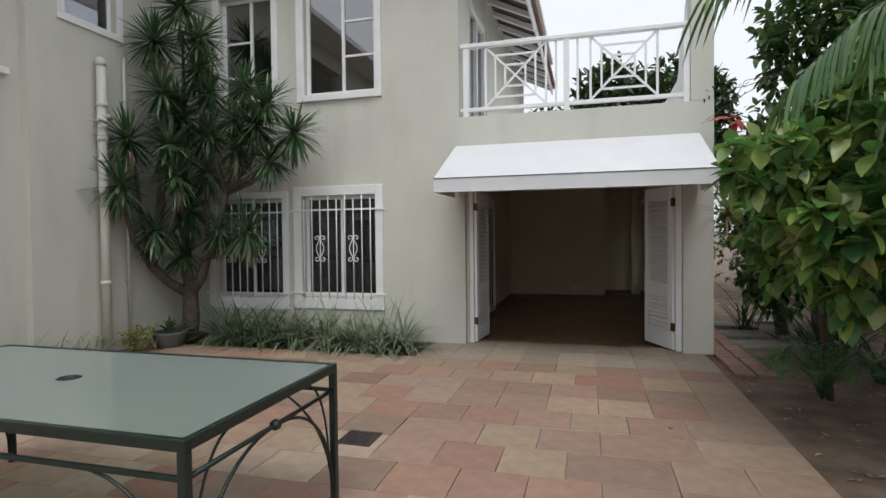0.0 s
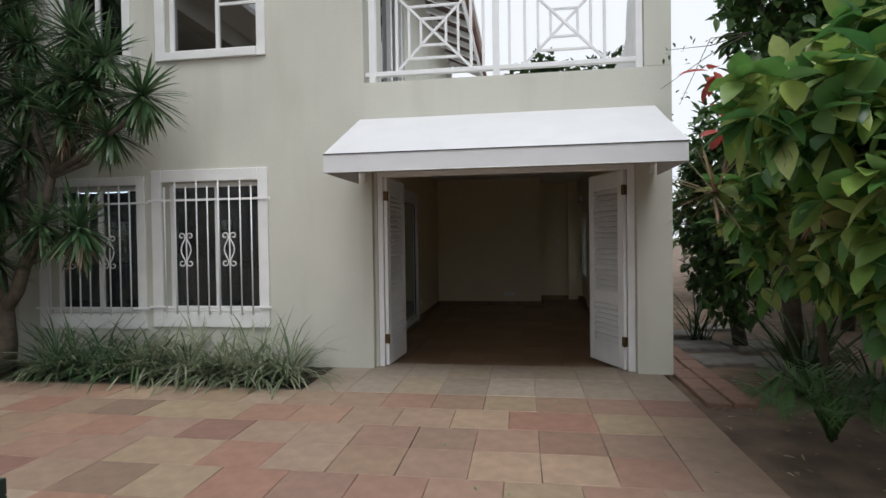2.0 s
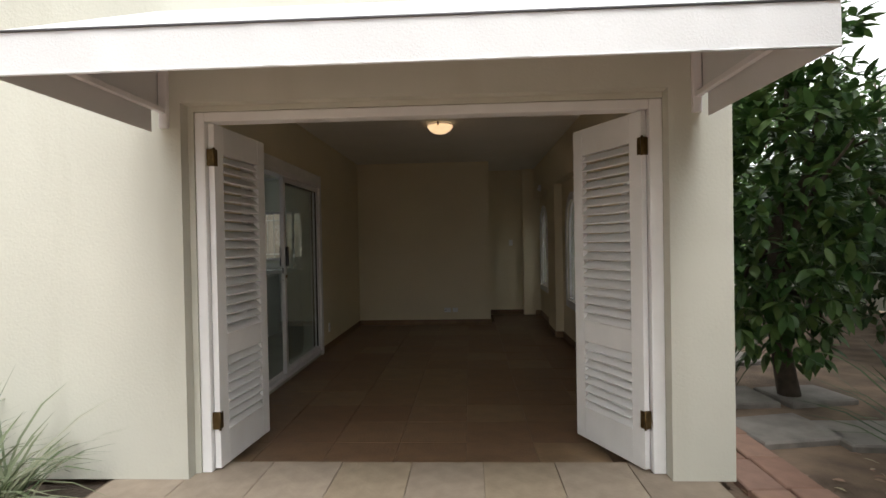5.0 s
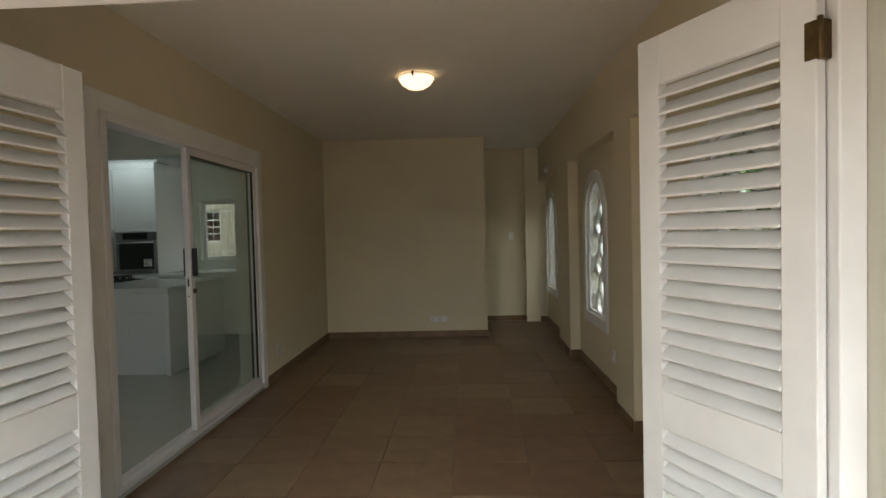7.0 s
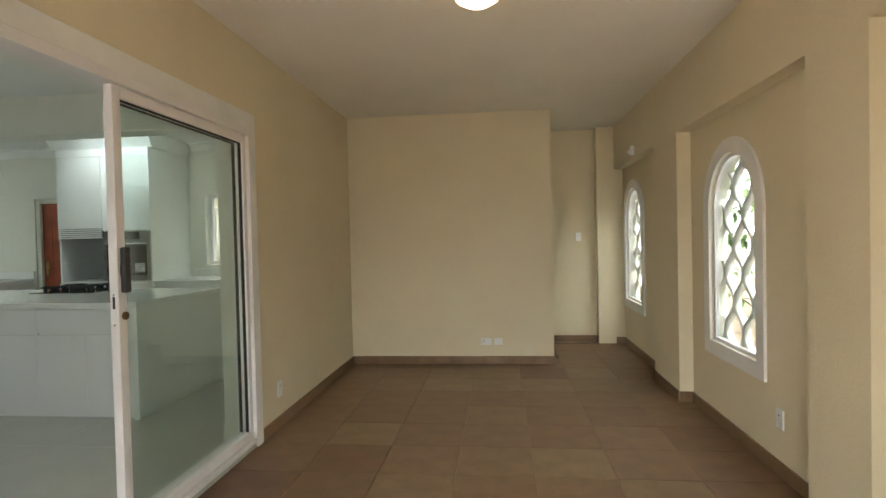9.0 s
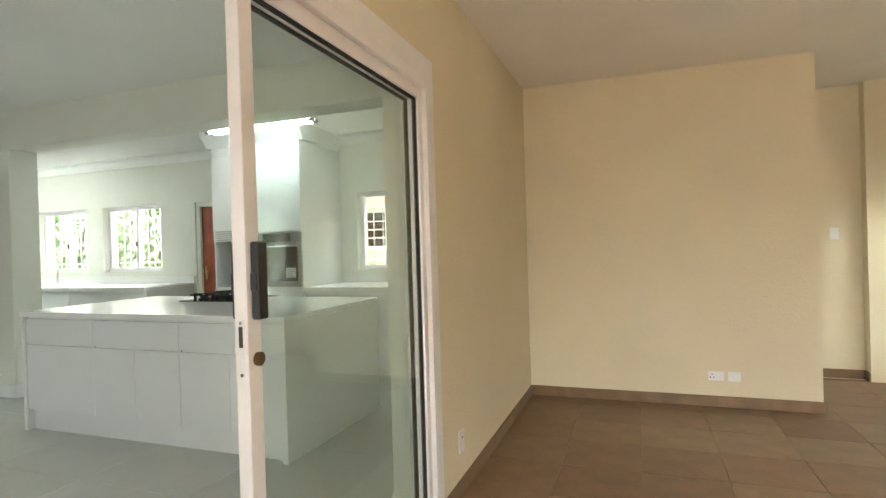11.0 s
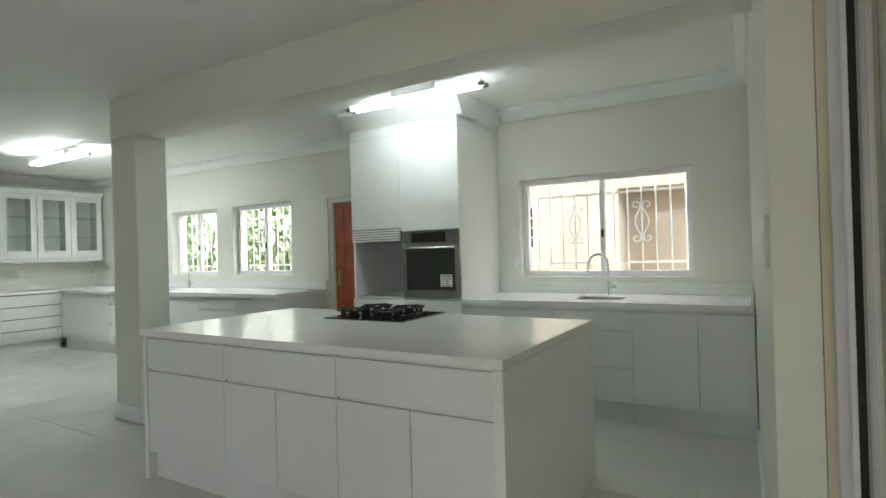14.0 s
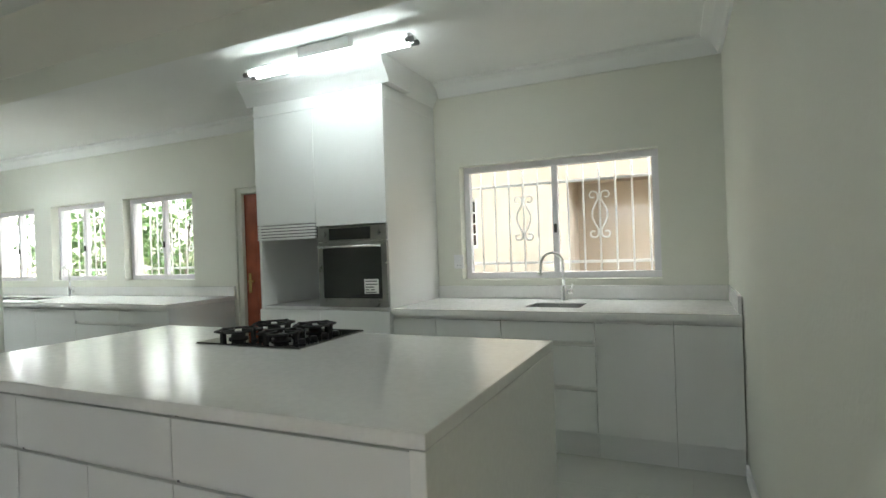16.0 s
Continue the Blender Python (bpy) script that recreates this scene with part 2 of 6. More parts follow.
M_BLACK = mat("black_plastic", (0.012, 0.012, 0.013), 0.4, var=0.2, scale=10, bump=0.05)
M_RUBBER = mat("black_gasket", (0.015, 0.015, 0.015), 0.7, var=0.1, bump=0.0)
M_STEEL = mat("brushed_steel", (0.30, 0.30, 0.295), 0.3, metal=1.0, var=0.06, scale=20, bump=0.03, bscale=200)
M_CHROME = mat("chrome", (0.75, 0.75, 0.75), 0.08, metal=1.0, var=0.02, bump=0.0)
M_BRASS = mat("tarnished_brass", (0.13, 0.085, 0.035), 0.45, metal=0.8, var=0.4, scale=30, bump=0.1)
M_GOLD = mat("polished_brass", (0.70, 0.50, 0.20), 0.2, metal=1.0, var=0.05, bump=0.0)
M_OVENGLASS = mat("black_oven_glass", (0.008, 0.009, 0.009), 0.05, var=0.05, bump=0.0, coat=0.5)
M_IRON = mat("cast_iron", (0.012, 0.012, 0.012), 0.6, var=0.2, scale=30, bump=0.2)
M_RUST = mat("rusty_drain_iron", (0.045, 0.035, 0.03), 0.75, var=0.4, scale=20, bump=0.4)
M_REDDOOR = mat("red_stained_wood", (0.33, 0.075, 0.03), 0.35, var=0.3, scale=5, bump=0.1, bscale=30)
M_BARK = mat("grey_brown_bark", (0.10, 0.08, 0.06), 0.9, var=0.4, scale=12, bump=1.0, bscale=30)
M_LABELINK = mat("grey_print", (0.10, 0.10, 0.11), 0.6, var=0.02, bump=0.0)
M_PAPER = mat("white_paper", (0.8, 0.8, 0.8), 0.7, var=0.02, bump=0.0)
M_LATTICE = mat("lattice_white", (0.78, 0.79, 0.78), 0.6, var=0.05, scale=6, bump=0.15)
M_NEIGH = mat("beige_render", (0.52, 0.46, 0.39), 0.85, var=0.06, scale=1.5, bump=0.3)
# darker tan copy of the render for the porch's inner faces
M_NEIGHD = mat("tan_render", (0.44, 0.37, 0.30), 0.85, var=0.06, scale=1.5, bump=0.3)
M_ROOF = pieces_mat("clay_roof_tile", ((0.20, 0.11, 0.08), (0.26, 0.15, 0.11), (0.17, 0.10, 0.08)), 0.8, False)
M_DARKWOOD = mat("dark_rafter_boards", (0.09, 0.06, 0.045), 0.7, var=0.3, scale=6, bump=0.3)
M_TERRA = mat("grey_planter", (0.10, 0.095, 0.09), 0.85, var=0.25, scale=8, bump=0.4)
L_DRAC = leaf_mat("dracaena_leaf", ((0.035, 0.085, 0.035), (0.065, 0.13, 0.055), (0.15, 0.22, 0.11), (0.045, 0.10, 0.045)), 0.35)
L_STRIPE = leaf_mat("variegated_grass_leaf", ((0.07, 0.12, 0.05), (0.38, 0.40, 0.28), (0.11, 0.16, 0.075), (0.30, 0.33, 0.21), (0.06, 0.10, 0.045), (0.42, 0.43, 0.33)), 0.5)
L_BROAD = leaf_mat("broad_leaf", ((0.06, 0.17, 0.055), (0.14, 0.31, 0.07), (0.08, 0.21, 0.075), (0.40, 0.50, 0.12), (0.07, 0.18, 0.07), (0.26, 0.40, 0.09), (0.44, 0.48, 0.20)), 0.32, 0.4)
# leaf greens with the garden's deep shade mixed into the colour
L_DARK = leaf_mat("shade_toned_leaf", ((0.022, 0.055, 0.018), (0.04, 0.085, 0.026), (0.07, 0.11, 0.035), (0.03, 0.065, 0.022)), 0.5)
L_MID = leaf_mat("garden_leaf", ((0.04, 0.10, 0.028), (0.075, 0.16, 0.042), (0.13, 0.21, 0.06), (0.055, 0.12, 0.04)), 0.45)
L_PALM = leaf_mat("palm_leaf", ((0.055, 0.12, 0.04), (0.09, 0.19, 0.06), (0.15, 0.24, 0.09)), 0.4)
L_RED = leaf_mat("red_bract", ((0.38, 0.055, 0.045), (0.46, 0.09, 0.07), (0.32, 0.05, 0.045)), 0.5, 0.35)
L_BROM = leaf_mat("bromeliad_leaf", ((0.26, 0.13, 0.10), (0.40, 0.33, 0.22), (0.22, 0.10, 0.075), (0.30, 0.28, 0.16), (0.46, 0.40, 0.28)), 0.5)
L_PALE = leaf_mat("pale_striped_leaf", ((0.45, 0.48, 0.30), (0.10, 0.17, 0.06), (0.30, 0.35, 0.16), (0.06, 0.11, 0.04)), 0.5)
L_YELLOW = leaf_mat("yellow_green_leaf", ((0.22, 0.20, 0.03), (0.12, 0.15, 0.03), (0.30, 0.24, 0.04)), 0.5)

# ---- plan ----
FY, FT = 6.995, 0.26           # facade face and thickness
HX0, HX1, HXR = -2.04, 1.054, 1.17   # hall: wall of the sliding door, pilaster faces, niche backs
HB, HEND, HC, HF = 13.025, 14.25, 2.68, -0.045   # hall: back wall, far end, ceiling
KX0, KX1, KB, KC = -12.2, -2.33, 14.015, 2.68
XR, XL = 1.28, -6.2            # outer right face, return wall face

# ---- ground ----
bm = B()
box(bm, -400, 400, -400, 400, -0.6, -0.06)
tagged(part("ground", bm, M_SOIL), "bare brown garden soil with scattered debris", "ground", kind="structure")
bm = B()
box(bm, -9.0, 1.19, -3.2, 6.2, -0.059, -0.014)
box(bm, -2.28, 1.19, 6.2, FY + FT, -0.059, -0.014)
patio = tagged(part("pavement", bm, M_MORTAR), "patio bed of dark mortar under sandstone paving", "pavement", kind="structure")
bm = B()
box(bm, HX0, XR, FY + FT, HEND, -0.15, HF - 0.008)
hall_floor = tagged(part("floor_hall", bm, M_MORTAR), "reddish brown stone tiled hall floor", "floor", kind="structure")
bm = B()
box(bm, KX0, HX0 - 0.002, FY + FT, KB, -0.15, -0.003)
kitchen_floor = tagged(part("floor_kitchen", bm, M_GROUT), "pale grey polished tile floor", "floor", kind="structure")
# planting beds in a darker soil than the garden ground
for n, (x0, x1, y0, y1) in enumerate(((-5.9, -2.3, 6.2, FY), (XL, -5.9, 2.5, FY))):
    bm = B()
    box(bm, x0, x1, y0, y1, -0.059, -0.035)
    tagged(part("ground_bed_%d" % (n + 1), bm, M_DARKBED), "dark planting bed soil", "ground", kind="structure")

# ---- outer and inner walls ----
WIN_A = (-4.27, -3.10, 0.60, 2.08)
WIN_B = (-5.76, -4.59, 0.58, 2.06)
UP_A = (-4.19, -3.08, 3.54, 5.10)
UP_B = (-5.62, -4.72, 3.54, 5.10)
DOOR = (-1.80, 0.94, 0.0, 2.165)
bm = B()
wall_run(bm, "x", XL, -1.87, FY, FY + FT, 0, 6.0, (WIN_A, WIN_B, UP_A, UP_B))
wall_run(bm, "x", -1.87, XR, FY, FY + FT, 0, 3.08, ((-1.87, DOOR[1], 0.0, 2.165),))
box(bm, -1.87, DOOR[0], FY, FY + FT, 0, 2.165)
box(bm, 1.02, XR, FY, FY + 0.24, 3.08, 5.2, 0.01)
tagged(part("wall_facade", bm, M_FACADE), "weathered cream grey plastered house front", "wall", kind="structure")
bm = B()
LW = (4.92, 5.66, 4.18, 5.3)
wall_run(bm, "y", 4.46, FY - 0.002, XL - 0.3, XL, 0, 6.0, (LW,))
wall_run(bm, "y", -4.0, 4.46, XL - 0.45, XL - 0.10, 0, 6.0, ((1.6, 4.2, 3.35, 5.6),))
tagged(part("wall_return", bm, M_FACADE), "plastered side wing wall in shade", "wall", kind="structure")
bm = B()
box(bm, XL - 0.10, XL - 0.02, 1.5, 4.3, 3.27, 3.35, 0.01)
tagged(part("trim_ledge", bm, M_TRIMW), "white plastered ledge under an upper opening", "trim", kind="structure")
bm = B()
box(bm, XL - 3.2, XL - 3.0, -4, 7, 0, 6.0)
tagged(part("wall_upper_back", bm, M_FACADE), "plain plastered wall behind the upper opening", "wall", kind="structure")
# upper storey east wall with a dark door beside the terrace
bm = B()
wall_run(bm, "y", FY + FT, 14.5, -2.13, -1.87, 2.98, 6.0, ((7.75, 9.1, 2.98, 5.0),))
tagged(part("wall_upper_side", bm, M_FACADE), "plastered upper storey side wall by the terrace", "wall", kind="structure")
bm = B()
box(bm, -1.868, XR, FY + FT, HEND + 0.2, HC + 0.1, 2.98)
tagged(part("floor_terrace", bm, M_TRIMW), "pale terrace slab above the hall", "floor", kind="structure")
# stepped parapet on the terrace's outer side
prof = [(7.24, 3.0), (7.24, 4.45), (7.40, 4.50), (7.55, 4.45), (7.60, 4.30), (7.72, 4.20), (7.95, 4.12), (8.02, 3.95), (8.06, 3.75), (8.2, 3.65), (14.3, 3.60), (14.3, 3.0)]
bm = prism(B(), prof, "x", XR - 0.24, XR)
tagged(part("wall_parapet", bm, M_TRIMW), "white stepped and curved terrace parapet", "wall", kind="structure")

# hall's left wall with the sliding door opening; kitchen side is lighter
SD = (8.445, 10.625, 0.0, 2.09)


def side_x(y):
    """The kitchen's side wall stands slightly askew."""
    return -2.258 - 0.0265 * (y - SD[1])


def askew(bm):
    for v in bm.verts:
        v.co.x += side_x(v.co.y) - KX1
    return bm


bm = B()
wall_run(bm, "y", FY + FT, HEND, HX0 - 0.12, HX0, -0.15, HC, ((SD[0], SD[1], -0.15, SD[3]),))
tagged(part("wall_hall_left", bm, M_HALL), "cream plastered hall wall", "wall", kind="structure")
bm = B()
box(bm, -2.258, HX0 - 0.122, FY + FT, SD[0], 0, KC)
box(bm, -2.258, HX0 - 0.122, SD[0], SD[1], SD[3], KC)
prism(bm, [(-2.258, SD[1]), (HX0 - 0.122, SD[1]), (HX0 - 0.122, KB), (side_x(KB), KB)], "z", 0, KC)
tagged(part("wall_kitchen_right", bm, M_KWALL), "pale green white kitchen wall", "wall", kind="structure")
bm = B()
wall_run(bm, "x", HX0, 0.175, HB, HB + 0.2, -0.15, HC)
wall_run(bm, "y", HB + 0.2, HEND, 0.025, 0.175, -0.15, HC)
tagged(part("wall_hall_back", bm, M_HALL), "blank cream plastered hall end wall", "wall", kind="structure")
bm = B()
wall_run(bm, "x", 0.025, XR, HEND, HEND + 0.2, -0.15, HC)
tagged(part("wall_hall_end", bm, M_HALL), "cream wall at the passage end", "wall", kind="structure")
# hall's front wall lining, inside
bm = B()
box(bm, HX0, DOOR[0] - 0.002, FY + FT, FY + FT + 0.004, -0.15, HC)
box(bm, DOOR[0], DOOR[1], FY + FT, FY + FT + 0.004, 2.165, HC)
tagged(part("wall_hall_front", bm, M_HALL), "cream plaster above the entrance, inside", "wall", kind="structure")

# right wall: pilasters and header in front of niches with arched openings
BAYS = ((7.45, 9.435), (9.874, 11.723), (12.419, 14.13))
ARCHES = ((7.90, 8.64), (10.60, 11.32), (13.24, 13.98))
bm = B()
ys = [FY + FT + 0.005, *[v for b in BAYS for v in b], HEND]
for u, v in zip(ys[::2], ys[1::2]):
    box(bm, HX1 if v < HEND else 0.84, HXR, u, v, -0.15, HC)
for u, v in BAYS:
    box(bm, HX1, HXR, u, v, 2.145, HC)
part_w = part("wall_hall_right", bm, M_HALL)
tagged(part_w, "cream plastered hall wall with pilasters and niches", "wall", kind="structure")


def arch_outline(y0, y1, z0, z1, n=16):
    r = (y1 - y0) / 2
    c = (y0 + y1) / 2
    return [(y0, z0), (y1, z0)] + [(c + r * math.cos(math.pi * i / n), z1 - r + r * math.sin(math.pi * i / n)) for i in range(n + 1)]


AZ0, AZ1 = 0.545, 1.86


def arch_wall(bm, a, b, t0, t1, z0, z1, y0, y1, s0, s1, n=16):
    """A wall panel along y with one arched opening."""
    r, c = (y1 - y0) / 2, (y0 + y1) / 2
    box(bm, t0, t1, a, y0, z0, z1)
    box(bm, t0, t1, y1, b, z0, z1)
    box(bm, t0, t1, y0, y1, z0, s0)
    for i in range(n):
        p, q = (c + r * math.cos(math.pi * k / n) for k in (i + 1, i))
        hp, hq = (s1 - r + r * math.sin(math.pi * k / n) for k in (i + 1, i))
        prism(bm, [(p, hp), (q, hq), (q, z1), (p, z1)], "x", t0, t1)


bm = B()
yy = FY + FT
for (a0, a1), nxt in zip(ARCHES, (9.6, 11.95, HEND)):
    arch_wall(bm, yy, nxt, HXR, XR, -0.15, HC, a0, a1, AZ0, AZ1)
    yy = nxt
tagged(part("wall_garden", bm, M_FACADE), "plastered garden side wall with arched windows", "wall", kind="structure")
bm = B()
for (b0, b1), (a0, a1) in zip(BAYS, ARCHES):
    arch_wall(bm, b0, b1, HXR - 0.006, HXR - 0.001, -0.15, 2.145, a0, a1, AZ0, AZ1)
tagged(part("wall_niche", bm, M_HALL), "cream plaster of the recessed window niches", "wall", kind="structure")

# kitchen walls
W3 = (-4.303, -2.767, 1.049, 1.987)
W2 = (-8.56, -7.425, 1.075, 2.017)
W1 = (-9.95, -8.89, 1.075, 2.017)
W0 = (-11.37, -10.306, 1.075, 2.017)
KD = (-6.808, -5.98, 0.0, 2.003)
bm = B()
wall_run(bm, "x", KX0 - 0.2, HX0 - 0.122, KB, KB + 0.24, 0, KC, (W0, W1, W2, KD, W3))
tagged(part("wall_kitchen_back", bm, M_KWALL), "pale greenish white kitchen window wall", "wall", kind="structure")
bm = B()
box(bm, KX0 - 0.2, KX0, FY + FT, KB, 0, KC)
tagged(part("wall_kitchen_left", bm, M_KWALL), "pale kitchen end wall", "wall", kind="structure")
bm = B()
wall_run(bm, "x", KX0, KX1, FY + FT, FY + FT + 0.004, 0, KC, (WIN_A, WIN_B))
wall_run(bm, "x", KX0, XL, FY, FY + FT, 0, KC)
tagged(part("wall_kitchen_front", bm, M_KWALL), "pale kitchen wall with the barred front windows", "wall", kind="structure")
bm = B()
box(bm, HX0, XR, FY + FT, HEND, HC, HC + 0.1)
tagged(part("ceiling_hall", bm, M_CEIL), "off-white painted hall ceiling", "ceiling", kind="structure")
bm = B()
box(bm, KX0 - 0.2, HX0 - 0.002, FY + FT, KB + 0.24, KC, KC + 0.12)
tagged(part("ceiling_kitchen", bm, M_KCEIL), "white painted kitchen ceiling", "ceiling", kind="structure")
bm = B()
box(bm, -6.976, -2.255, 11.589, 11.851, 2.336, KC)
tagged(part("beam", bm, M_KWALL), "pale plastered ceiling beam over the island", "beam", kind="structure")
# coved cornice
bm = B()
for x0, x1 in ((KX0, -5.80), (-4.46, KX1)):
    prism(bm, [(KB, KC - 0.11), (KB - 0.02, KC - 0.11), (KB - 0.035, KC - 0.085), (KB - 0.075, KC - 0.035), (KB - 0.13, KC - 0.02), (KB - 0.13, KC), (KB, KC)], "x", x0, x1)
for y0, y1 in ((FY + FT + 0.004, KB),):
    prism(bm, [(KX0, KC - 0.11), (KX0 + 0.02, KC - 0.11), (KX0 + 0.035, KC - 0.085), (KX0 + 0.075, KC - 0.035), (KX0 + 0.13, KC - 0.02), (KX0 + 0.13, KC), (KX0, KC)], "y", y0, y1)
tagged(part("cornice", bm, M_KCEIL), "white coved plaster cornice", "cornice", kind="structure")
bm = B()
for y0, y1 in ((FY + FT + 0.004, 11.589), (11.851, KB)):
    prism(bm, [(KX1, KC - 0.11), (KX1 - 0.02, KC - 0.11), (KX1 - 0.035, KC - 0.085), (KX1 - 0.075, KC - 0.035), (KX1 - 0.13, KC - 0.02), (KX1 - 0.13, KC), (KX1, KC)], "y", y0, y1)
tagged(part("cornice_side", askew(bm), M_KCEIL), "white coved plaster cornice along the side wall", "cornice", kind="structure")
bm = B()
box(bm, -6.976, -6.606, 11.589, 11.849, 0, 2.336, 0.012)
col = tagged(part("column", bm, M_KWALL), "square pale plastered column under the beam", "column", kind="structure")
bm = B()
box(bm, -6.996, -6.586, 11.569, 11.869, 0.001, 0.13, 0.006)
part("skirting", bm, M_TRIMW, col, "white skirting round the foot")
# baseboards
bm = B()
box(bm, HX0, HX0 + 0.014, 10.705, HB, HF, HF + 0.085, 0.003)
box(bm, HX0 + 0.014, 0.189, HB - 0.014, HB, HF, HF + 0.085, 0.003)
box(bm, 0.175, 0.189, HB, HEND, HF, HF + 0.085, 0.003)
box(bm, 0.189, 0.84, HEND - 0.014, HEND, HF, HF + 0.085, 0.003)
for u, v in zip(ys[::2], ys[1::2]):
    x = HX1 if v < HEND else 0.84
    box(bm, x - 0.014, x, u, v, HF, HF + 0.085, 0.003)
for u, v in BAYS:
    box(bm, HXR - 0.02, HXR - 0.006, u, v, HF, HF + 0.085, 0.003)
    box(bm, HX1, HXR - 0.02, u, u + 0.014, HF, HF + 0.085, 0.003)
    box(bm, HX1, HXR - 0.02, v - 0.014, v, HF, HF + 0.085, 0.003)
tagged(part("baseboard_hall", bm, M_SKIRT), "brown stone skirting along the hall", "baseboard", kind="structure")
bm = B()
box(bm, KX1 - 0.015, KX1, SD[1] + 0.002, 13.2, 0, 0.09, 0.003)
askew(bm)
box(bm, KX0, KX1, FY + FT + 0.004, FY + FT + 0.02, 0, 0.09, 0.003)
tagged(part("baseboard_kitchen", bm, M_TRIMW), "white kitchen skirting", "baseboard", kind="structure")
# unseen roof added over the upper storey to shade the front and wing
bm = B()
box(bm, XL - 3.4, -1.1, 6.35, 14.6, 6.0, 6.12)
box(bm, XL - 3.4, -5.55, -4.0, 6.35, 6.0, 6.12)
tagged(part("roof_shade_slab", bm, M_TRIMW), "unseen white roof slab added to shade the walls below", "roof", kind="structure")
# boundary walls that close the plot
bm = B()
box(bm, -9, 9, -7.2, -7.0, 0, 2.2)
box(bm, 7.0, 7.2, -7, 24, 0, 2.2)
tagged(part("wall_boundary", bm, M_FACADE), "plain plastered garden boundary wall", "wall", kind="structure")

# ---- openings of the house front ----
def band(bm, x0, x1, z0, z1, w, y0, y1, bev=0.006):
    """A rectangular surround in a wall along x, w wide, inside x0..x1 and z0..z1."""
    box(bm, x0, x1, y0, y1, z1 - w, z1, bev)
    box(bm, x0, x1, y0, y1, z0, z0 + w, bev)
    box(bm, x0, x0 + w, y0, y1, z0 + w, z1 - w, bev)
    box(bm, x1 - w, x1, y0, y1, z0 + w, z1 - w, bev)
    return bm


def scroll(bm, x, y, z, h, r=0.006, wide=0.05):
    """A lyre of two iron C-scrolls whose ends curl outwards."""
    for s in (-1, 1):
        body = [(0.010 + wide * math.cos(math.pi * u / 2) ** 1.3, u * h * 0.34) for u in (-1, -0.8, -0.6, -0.4, -0.2, 0, 0.2, 0.4, 0.6, 0.8, 1)]
        curl = []
        for k in range(12):
            a, rad = math.radians(200 - 330 * k / 11), h * (0.105 - 0.062 * k / 11)
            curl.append((0.010 + h * 0.105 + rad * math.cos(a), h * 0.40 + rad * math.sin(a)))
        pts = [(px, -pz) for px, pz in curl[::-1]] + body + curl
        tube(bm, [(x + s * px, y, z + pz) for px, pz in pts], r, 6)
    return bm


def burglar_bars(loc_y, x0, x1, z0, z1, n, over, group):
    """White iron bars before a window."""
    t = thing("burglar_bars", ((x0 + x1) / 2, loc_y, z0), "white painted iron burglar bars with scrollwork before a window", "burglar bars", group)
    zl, zu = z0 + 0.09, z1 - 0.22
    for z in (zl, zu):
        part("rail", box(B(), x0 - over, x1 + over, loc_y - 0.008, loc_y + 0.008, z - 0.012, z + 0.012, 0.003), M_WHITE, t)
    for i in range(n):
        x = x0 + (x1 - x0) * (i + 0.5) / n
        part("bar", tube(B(), [(x, loc_y - 0.014, z0 + 0.01), (x, loc_y - 0.014, z1 - (0.015 if i % 2 else 0.07))], 0.0085, 6), M_WHITE, t)
    for i in (n // 4, n - 1 - n // 4):
        x = x0 + (x1 - x0) * (i + 0.5) / n
        part("scroll", scroll(B(), x, loc_y - 0.024, (z0 + z1) / 2 - 0.02, 0.38, 0.0075), M_WHITE, t)
    return t


def window(name, hole, y, splits, bars_h, sill, label, mate=None, pane=None):
    """A framed window in a wall along x: upright splits, cross bars as (from, to, z)."""
    x0, x1, z0, z1 = hole
    w = thing(name, ((x0 + x1) / 2, y, z0), label, "window", kind="structure")
    part("window_frame", band(B(), x0 + 0.002, x1 - 0.002, z0 + 0.002, z1 - 0.002, 0.05, y - 0.03, y + 0.03, 0.004), mate or M_WHITE, w)
    xs = [x0 + 0.05, *splits, x1 - 0.05]
    for s in splits:
        part("mullion", box(B(), s - 0.022, s + 0.022, y - 0.028, y + 0.028, z0 + 0.05, z1 - 0.05, 0.004), mate or M_WHITE, w)
    for a, b, z in bars_h:
        part("glazing_bar", box(B(), a, b, y - 0.02, y + 0.02, z - 0.016, z + 0.016, 0.003), mate or M_WHITE, w)
    for a, b in zip(xs, xs[1:]):
        g = part("pane", box(B(), a + 0.001, b - 0.001, y - 0.003, y + 0.003, z0 + 0.05, z1 - 0.05), pane or M_GLASS, w)
        g.visible_shadow = False
    if sill:
        part("window_sill", box(B(), x0, x1, y - 0.12, y - 0.03, z0 + 0.0, z0 + 0.03, 0.006), M_TRIMW, w)
    return w


